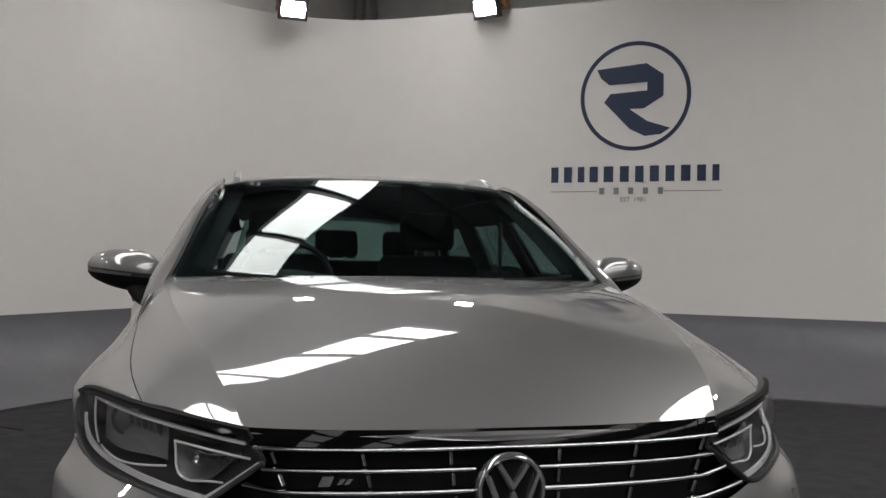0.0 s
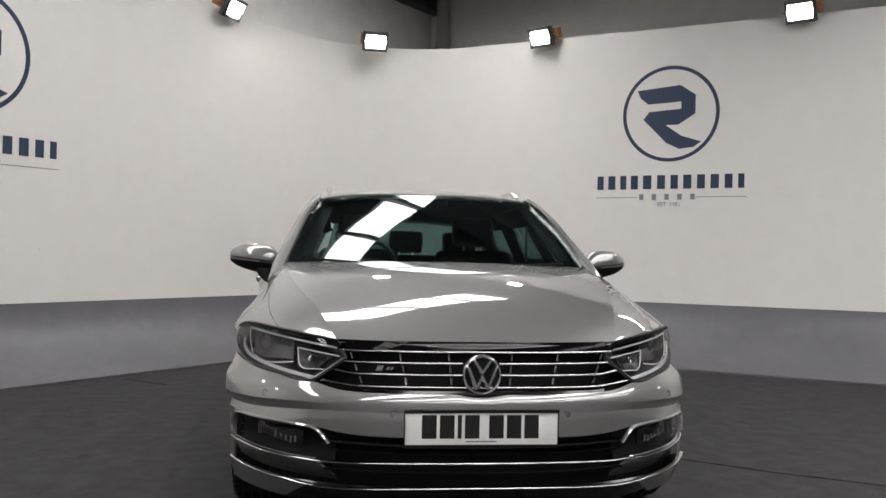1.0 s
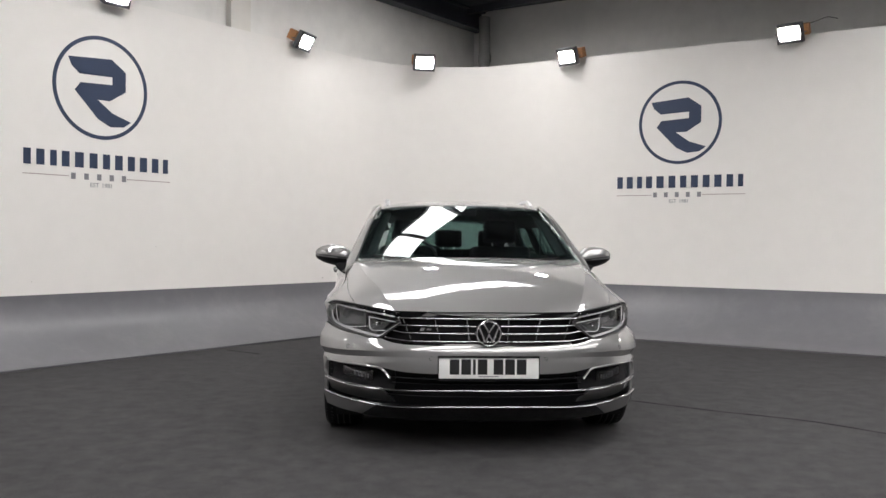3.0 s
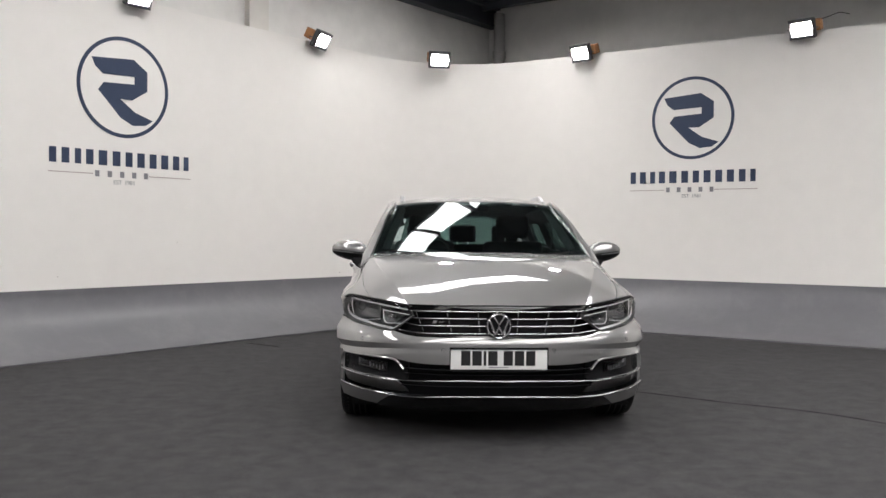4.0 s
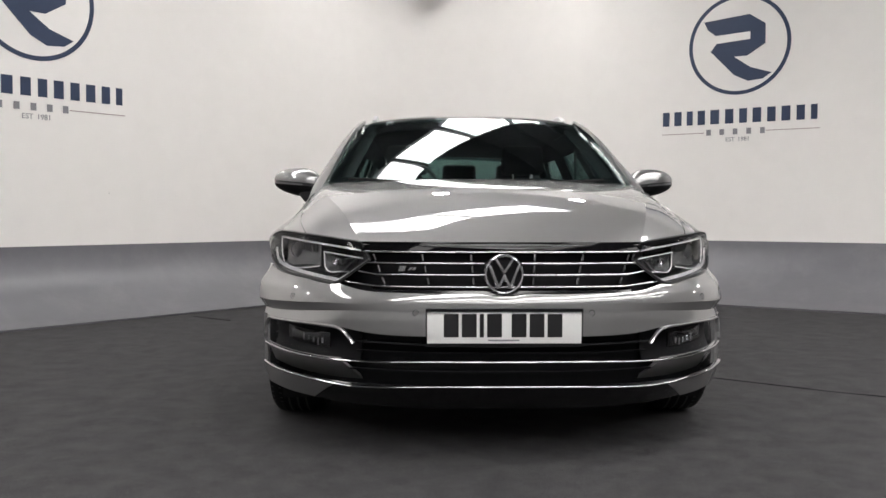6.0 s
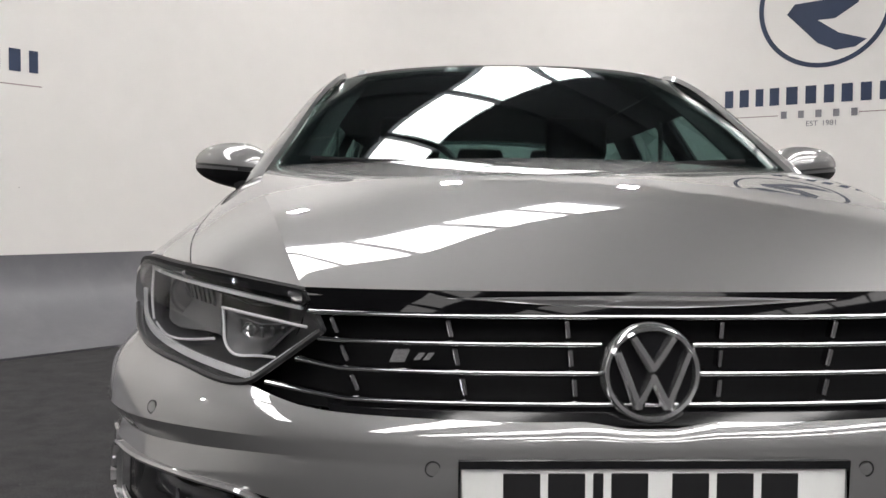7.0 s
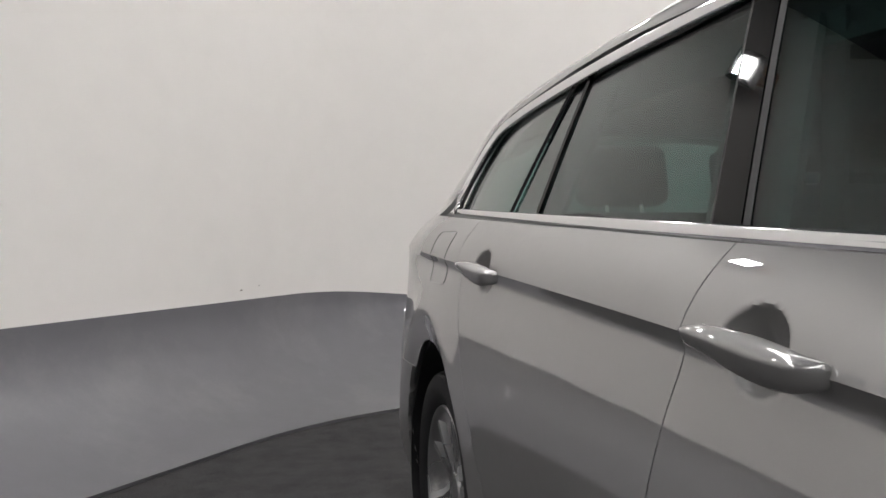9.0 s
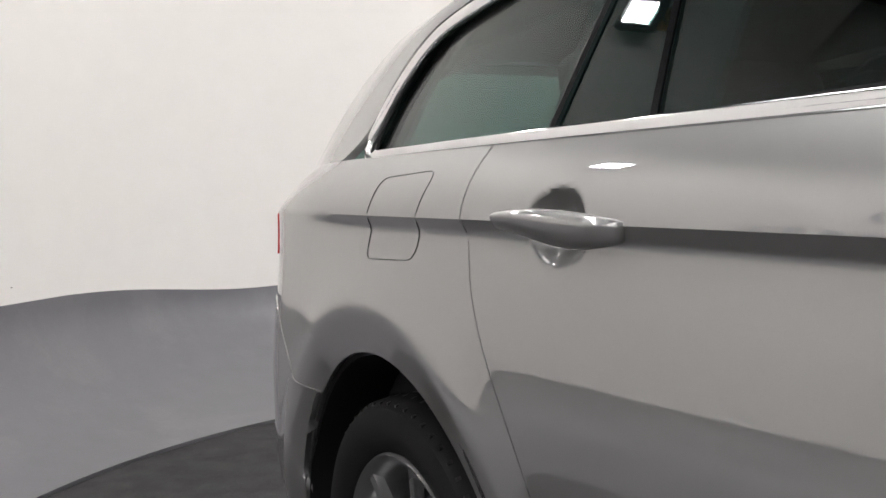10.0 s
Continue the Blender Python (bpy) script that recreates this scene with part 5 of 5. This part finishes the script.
# ---- wheels ----
def build_wheel(cx, cy, side):
    w = thing("wheel", "five-twin-spoke alloy wheel with a black tyre", "wheel")
    del w["category"]
    w.parent = car
    m = Matrix.Translation((cx, cy, WHEEL_R)) @ Matrix.Diagonal((1.0, 0.945, 0.945, 1.0))
    tyre = part("tyre", shifted(turned([(0.228, -0.075), (0.245, -0.098), (0.285, -0.112), (0.315, -0.106), (0.329, -0.090), (0.334, -0.06), (0.334, 0.06), (0.329, 0.090), (0.315, 0.106), (0.285, 0.112), (0.245, 0.100), (0.228, 0.080)], 64, "X"), m), RUBBER, w, "black road tyre", side=side)
    tread = []
    for i in range(64):
        a = 2 * math.pi * i / 64
        b = box((0.060, -0.0030, 0.310), (0.100, 0.0030, 0.3350))
        for v in b.verts:
            if v.co.x > 0.08 and v.co.z > 0.32:
                v.co.z = 0.3245
        b.transform(Matrix.Rotation(a, 4, "X"))
        b.verts.index_update()
        tread.append(([v.co.copy() for v in b.verts], [tuple(v.index for v in f.verts) for f in b.faces]))
        b.free()
    tagged(part("tread_groove", shifted(merged(*tread), m), PLATE_BLACK, tyre, side=side), kind="stuff")
    for x in (-0.035, 0.0, 0.035):
        part("tread_ring", shifted(turned([(0.330, x - 0.004), (0.3348, x - 0.004), (0.3348, x + 0.004), (0.330, x + 0.004)], 64, "X"), m), PLATE_BLACK, tyre, side=side)
    rim = part("rim", shifted(turned([(0.200, -0.08), (0.222, -0.085), (0.222, 0.070), (0.231, 0.082), (0.236, 0.092), (0.232, 0.098), (0.222, 0.092), (0.212, 0.075), (0.200, 0.06), (0.196, -0.02), (0.200, -0.08)], 64, "X"), m), ALLOY, w, "silver alloy rim", side=side)
    part("brake_disc", shifted(turned([(0.0, -0.02), (0.155, -0.02), (0.155, -0.002), (0.0, -0.002)], 40, "X"), m), STEEL, w, side=side)
    part("wheel_back", shifted(turned([(0.0, -0.03), (0.205, -0.03), (0.205, -0.026), (0.0, -0.026)], 40, "X"), m), PLATE_BLACK, w, side=side)
    for k in range(5):
        for s in (-1, 1):
            a = 2 * math.pi * k / 5 + 0.3
            hub = Vector((0.070, 0.016 * s, 0.045))
            mid = Vector((0.078, 0.026 * s, 0.13))
            end = Vector((0.086, 0.050 * s, 0.222))
            pts = [Matrix.Rotation(a, 4, "X") @ p for p in (hub, mid, end)]
            prof = [(0.013, 0.020), (0.011, 0.018), (0.012, 0.016)]
            verts = []
            for p, (hw, d) in zip(pts, prof):
                t = (Matrix.Rotation(a, 4, "X") @ Vector((0, 1, 0)))
                verts += [p - t * hw - Vector((d, 0, 0)), p - t * hw * 0.8, p + t * hw * 0.8, p + t * hw - Vector((d, 0, 0))]
            faces = []
            for i in range(2):
                for j in range(4):
                    faces.append((i * 4 + j, i * 4 + (j + 1) % 4, (i + 1) * 4 + (j + 1) % 4, (i + 1) * 4 + j))
            faces += [(3, 2, 1, 0), (8, 9, 10, 11)]
            part("spoke", shifted((verts, [tuple(reversed(f)) for f in faces]), m), ALLOY, rim, side=side)
    part("hub_cap", shifted(turned([(0.058, 0.04), (0.058, 0.066), (0.050, 0.074), (0.030, 0.076), (0.0, 0.077)], 32, "X"), m), ALLOY, rim, side=side)
    return w


for side in (1, -1):
    for cy in (FRONT_AXLE, REAR_AXLE):
        build_wheel(0.785, cy, side)

# ---- door mirrors ----
MIRROR_VS = [0, 0.01, 0.03] + steps(0.06, 0.9, 26) + [0.925, 0.95, 0.97, 0.985, 0.995, 1.0]


def shell(u, v, grow=0.0, low=False):
    """Egg-shaped mirror housing: u from the front over the top (or under, if low) to the back, v from the root to the tip."""
    k = (1 - (1 - v / 0.30) ** 2.2) ** 0.5 * 0.5 + 0.5 if v < 0.30 else 1.0
    if v > 0.42:
        k *= max(0.0, 1 - ((v - 0.42) / 0.58) ** 2.5) ** 0.5
    kz = (1 - (1 - v / 0.34) ** 2) ** 0.5 * 0.80 + 0.20 if v < 0.34 else (max(0.0, 1 - ((v - 0.34) / 0.66) ** 2.4) ** 0.55)
    x = lerp(0.806, 1.052, v)
    yc = 1.668 + 0.075 * v ** 1.5
    c, sn = math.cos(u), math.sin(u)
    y = yc - math.copysign(abs(c) ** 0.8, c) * (0.078 if c > 0 else 0.022) * k - grow * c
    if low:
        z = 0.983 + 0.022 * v - (0.058 - 0.016 * v) * kz * abs(sn) ** 0.75
        y += 0.016 * abs(sn)
    else:
        z = 0.996 + 0.026 * v + (0.074 - 0.010 * v) * kz * abs(sn) ** 0.85 + grow * sn
    return Vector((x, y, z))


for side in (1, -1):
    mirror = part("door_mirror", sheet(lambda u, v: shell(u, v, -0.002, True), steps(math.pi, 0, 26), MIRROR_VS), GRILLE_BLACK, car, "door mirror with silver cap and black base", side=side, solid=0.004)
    part("mirror_cap", sheet(lambda u, v: shell(u, v, 0.003), steps(0, math.pi, 36), MIRROR_VS), PAINT, mirror, "silver mirror cap", side=side, solid=0.004)
    # bright band between cap and base, its outer half is the indicator
    def band(u, v, t, out):
        a, b = shell(u, v, 0.0), shell(u, v, 0.0, True)
        return a.lerp(b, t) + Vector((0, -out, 0))
    part("mirror_band", sheet(lambda v, t: band(0.0, v, t, -0.001), MIRROR_VS, steps(0, 1, 4)), LAMP_GREY, mirror, "grey band under the cap", side=side, solid=0.003)
    part("mirror_indicator", sheet(lambda v, t: band(0.0, v, lerp(0.45, 1.0, t), 0.003), [v for v in MIRROR_VS if v > 0.35], steps(0, 1, 3)), REFLECTOR, mirror, "clear indicator strip", side=side, solid=0.003)
    part("mirror_glass", sheet(lambda u, v: Vector((lerp(0.860, 0.995, u), 1.690 + 0.055 * u, lerp(0.966, 1.040, v))), steps(0, 1, 3), steps(0, 1, 3)), CHROME, mirror, side=side, solid=0.003)
    # inner end and the black arm down to the door
    part("mirror_end", sheet(lambda u, v: Vector((0.806, 1.664 - (0.036 if math.cos(u) > 0 else 0.020) * math.cos(u) * v, 0.990 + 0.020 * math.sin(u) * v)), steps(0, 2 * math.pi, 24), steps(0, 1, 4)), BLACK_PLASTIC, mirror, side=side, solid=0.003)
    arm = curve3([(0.866, 1.664, 0.965), (0.854, 1.640, 0.944), (0.842, 1.616, 0.924), (0.828, 1.592, 0.905)])
    wide = ((0.050, 0.052), (0.047, 0.048), (0.042, 0.040), (0.034, 0.028))
    verts, faces = [], []
    for i in range(13):
        k = i / 12 * 3
        j = min(2, int(k))
        a, b = (lerp(wide[j][n], wide[j + 1][n], k - j) for n in (0, 1))
        verts += [arm(i / 12) + Vector((a * math.copysign(abs(math.cos(t)) ** 0.7, math.cos(t)), b * math.copysign(abs(math.sin(t)) ** 0.8, math.sin(t)), -0.35 * a * math.cos(t))) for t in steps(0, 2 * math.pi, 20)[:-1]]
    for i in range(12):
        for j in range(20):
            faces.append((i * 20 + j, i * 20 + (j + 1) % 20, (i + 1) * 20 + (j + 1) % 20, (i + 1) * 20 + j))
    faces += [tuple(range(20)), tuple(reversed(range(240, 260)))]
    part("mirror_arm", (verts, faces), GRILLE_BLACK, mirror, "black mirror arm", side=side)

# ---- door handles ----
for side in (1, -1):
    for yc, zh in HANDLES:
        verts, faces = [], []
        # a narrow upper face, a ridge, and a tall face that turns down
        ring = [(-0.6, 0.95), (0.1, 1.0), (0.6, 0.88), (0.9, 0.70), (1.0, 0.52), (0.97, 0.30), (0.86, -0.05), (0.70, -0.45), (0.50, -0.80), (0.15, -1.0), (-0.6, -0.95)]
        n_ring = len(ring)
        for i in range(37):
            t = 0.5 - 0.5 * math.cos(math.pi * i / 36)
            y = lerp(yc - 0.118, yc + 0.112, t)
            end = max(0.0, math.sin(math.pi * t)) ** lerp(0.30, 0.45, t)
            lift = 0.032 * smooth(-0.10, 0.08, t) * smooth(1.0, 0.80, t) + 0.008 * end
            h = lerp(0.022, 0.014, smooth(0.12, 0.8, t)) * (0.25 + 0.75 * end)
            top = zh + lerp(0.013, 0.020, t)
            x = plan_half(y) - 0.018 + lift
            d = 0.004 + 0.016 * end
            verts += [Vector((x + d * a, y, top - 0.016 * (1 - end) + h * (b - 1))) for a, b in ring]
        for i in range(36):
            for j in range(n_ring):
                faces.append((i * n_ring + j, i * n_ring + (j + 1) % n_ring, (i + 1) * n_ring + (j + 1) % n_ring, (i + 1) * n_ring + j))
        faces += [tuple(range(n_ring)), tuple(reversed(range(36 * n_ring, 37 * n_ring)))]
        faces = [tuple(reversed(f)) for f in faces]
        part("door_handle", (verts, faces), PAINT, car, "silver pull handle", side=side, angle=50)

# ---- cabin ----
part("cabin_floor", box((-0.74, 1.15, 0.20), (0.74, 4.5, 0.30), 0.02), CABIN, car)
part("cabin_back", box((-0.58, 4.36, 0.28), (0.58, 4.42, 0.93), 0.02), CABIN, car)
part("bulkhead", box((-0.70, 1.12, 0.26), (0.70, 1.30, 0.92), 0.02), CABIN, car)
part("dashboard", sheet(lambda u, v: Vector((0.72 * u, lerp(1.28, 1.86, v) - 0.03 * u * u, 0.955 + 0.035 * math.sin(math.pi * v) + 0.035 * math.exp(-((u + 0.5) / 0.22) ** 2) * smooth(0.3, 0.7, v) - 0.25 * smooth(0.8, 1.0, v))), steps(-1, 1, 40), steps(0, 1, 20)), CABIN, car, "black dashboard", solid=0.02)
part("load_cover", box((-0.62, 3.75, 0.93), (0.62, 4.42, 0.945), 0.004), CABIN, car, "black load cover")
for side in (1, -1):
    part("door_card", sheet(lambda u, v: Vector((lerp(0.74, 0.79, v), u, lerp(0.28, belt_z(u) - 0.02, v))), steps(1.5, 4.05, 14), steps(0, 1, 5)), CABIN, car, side=side, solid=0.02)
wheel_rim = turned([(0.172, -0.010), (0.178, -0.016), (0.188, -0.012), (0.191, 0.0), (0.188, 0.012), (0.178, 0.016), (0.172, 0.010), (0.172, -0.010)], 40, "Z")
tilt = Matrix.Translation((-0.36, 1.83, 0.96)) @ Matrix.Rotation(radians(65), 4, "X")
steering = part("steering_wheel", shifted(wheel_rim, tilt), CABIN, car, "black steering wheel")
part("steering_hub", shifted(box((-0.07, -0.06, -0.03), (0.07, 0.06, 0.02), 0.02), tilt), CABIN, steering)
part("steering_spoke", shifted(box((-0.175, -0.018, -0.012), (0.175, 0.018, 0.006), 0.005), tilt), SATIN_CHROME, steering)
part("rear_view_mirror", shifted(box((-0.11, -0.015, -0.032), (0.11, 0.015, 0.032), 0.012), pose(0, 2.02, 1.335, 8, 0, 0)), CABIN, car, "black inside mirror")


def pad(w, d, h, m, r):
    return shifted(box((-w / 2, -d / 2, 0), (w / 2, d / 2, h), r, 4), m)


def build_seat(cx, cy, wide, rest, head_z=1.13):
    s = part("seat", pad(wide, 0.52, 0.16, pose(cx, cy, 0.42), 0.05), TRIM_CLOTH, car, "black cloth seat")
    part("backrest", pad(wide, 0.14, rest, pose(cx, cy + 0.27, 0.50, -20, 0, 0), 0.055), TRIM_CLOTH, s)
    return s


for cx in (-0.37, 0.37):
    s = build_seat(cx, 2.25, 0.50, 0.60)
    part("headrest", pad(0.27, 0.10, 0.19, pose(cx, 2.74, 1.10, -12, 0, 0), 0.045), TRIM_CLOTH, s)
    for dx in (-0.06, 0.06):
        part("headrest_post", sweep([(cx + dx, 2.70, 1.0), (cx + dx, 2.745, 1.14)], round_shape(0.006, 8)), SATIN_CHROME, s)
bench = build_seat(0.0, 3.18, 1.22, 0.56)
for cx in (-0.40, 0.0, 0.40):
    part("headrest", pad(0.25, 0.09, 0.16, pose(cx, 3.62, 1.055, -12, 0, 0), 0.04), TRIM_CLOTH, bench)
    for dx in (-0.05, 0.05):
        part("headrest_post", sweep([(cx + dx, 3.59, 0.98), (cx + dx, 3.63, 1.10)], round_shape(0.006, 8)), SATIN_CHROME, bench)
for side in (1, -1):
    # dark lining inside the roof rail and the middle and rear pillars
    part("roof_lining", sheet(lambda u, v: Vector((glass_x(u, lerp(1.235, 1.34, v)) - lerp(0.055, 0.07, v), u, min(lerp(1.235, 1.34, v), window_limit(min(u, 3.9)) - 0.004 + 0.03 * v))), steps(1.98, 4.1, 30), steps(0, 1, 4)), HEADLINER, car, side=side, solid=0.01)
    for y0, y1, lean in ((2.29, 2.47, 0.5), (3.05, 3.36, 0.0), (3.92, 4.12, -0.3)):
        part("pillar_lining", sheet(lambda u, v: Vector((glass_x(lerp(y0, y1, u) + lean * 0.3 * v, lerp(0.98, 1.28, v)) - 0.035 - 0.012 * math.sin(math.pi * u), lerp(y0, y1, u) + lean * 0.3 * v, lerp(0.98, 1.28, v))), steps(0, 1, 6), steps(0, 1, 6)), HEADLINER, car, side=side, solid=0.01)
    part("seat_belt", box((0.655, 2.40, 0.75), (0.662, 2.445, 1.28)), CABIN, car, side=side)
part("underbody", box((-0.74, 0.45, 0.175), (0.74, 4.4, 0.23), 0.02), BLACK_PLASTIC, car)
part("engine_bay", box((-0.50, 0.40, 0.20), (0.50, 1.15, 0.68), 0.03), BLACK_PLASTIC, car)

# ---- small marks: carpet joints, scuffs, a loose cable ----
floor_ob = bpy.data.objects["floor"]
rnd = random.Random(7)


def carpet_joint(points, width):
    """A slightly lifted joint between two carpet lengths."""
    line = curve3([(x, y, 0.0) for x, y in points])
    verts, faces = [], []
    n = 70
    for i in range(n + 1):
        p, q = line(i / n), line(min(1.0, i / n + 0.01)) - line(max(0.0, i / n - 0.01))
        side = Vector((-q.y, q.x, 0)).normalized()
        w = width * rnd.uniform(0.55, 1.3)
        lift = 0.003 + 0.003 * rnd.random()
        verts += [p - side * w + up * 0.0005, p + up * lift, p + side * w * 0.6 + up * 0.0005]
    for i in range(n):
        for j in range(2):
            faces.append((i * 3 + j, i * 3 + j + 1, (i + 1) * 3 + j + 1, (i + 1) * 3 + j))
    part("joint", (verts, faces), GRILLE_BLACK, floor_ob)


carpet_joint([(1.15, 1.62), (1.45, 1.38), (1.74, 1.16), (2.15, 0.876), (2.382, 0.602), (3.2, -0.15), (4.6, -1.4)], 0.006)
carpet_joint([(-2.16, 4.32), (-1.97, 4.16), (-1.79, 4.02)], 0.005)


def scuff(at, normal, size, tall, parent):
    """A ragged rubbed mark, a fraction of a millimetre proud of the paint."""
    n = Vector(normal).normalized()
    a = n.cross(up).normalized()
    b = a.cross(n)
    rim = []
    for k in range(11):
        q = 2 * math.pi * k / 11
        r = rnd.uniform(0.5, 1.1)
        rim.append(Vector(at) + a * size * r * math.cos(q) + b * tall * r * math.sin(q) + n * 0.0022)
    inner = [p - n * 0.004 for p in rim]
    faces = [tuple(range(11)), tuple(reversed(range(11, 22)))] + [(k, 11 + k, 11 + (k + 1) % 11, (k + 1) % 11) for k in range(11)]
    part("scuff", (rim + inner, faces), SCUFF, parent)


wall_ob, cove_ob = bpy.data.objects["wall_north"], bpy.data.objects["cove"]
for s_along, z, w, h in ((LEFT_DIR.dot(Vector((-1.286, 6.586, 0))) - 0.02, 0.648, 0.005, 0.004), (LEFT_DIR.dot(Vector((-1.399, 6.456, 0))), 0.632, 0.014, 0.005), (0.3, 0.70, 0.006, 0.004), (1.6, 1.02, 0.005, 0.004)):
    scuff(LEFT_N * WALL_L + LEFT_DIR * s_along + up * z, -LEFT_N, w, h, wall_ob)
for x, y, z in ((-2.525, 4.445, 0.046), (-2.47, 4.50, 0.050), (-2.60, 4.37, 0.052)):
    scuff((x, y, z + 0.002), (0.30, -0.26, 0.92), 0.010, 0.008, cove_ob)
lamp_seven = [o for o in bpy.data.objects if o.name.startswith("floodlight")][6]
wire = curve3([(0.10, 0.06, 0.02), (0.17, 0.12, 0.06), (0.26, 0.16, 0.075), (0.36, 0.15, 0.10), (0.46, 0.20, 0.06)])
part("cable", sweep([wire(i / 30) for i in range(31)], round_shape(0.005, 6)), PLATE_BLACK, lamp_seven, "thin black cable")
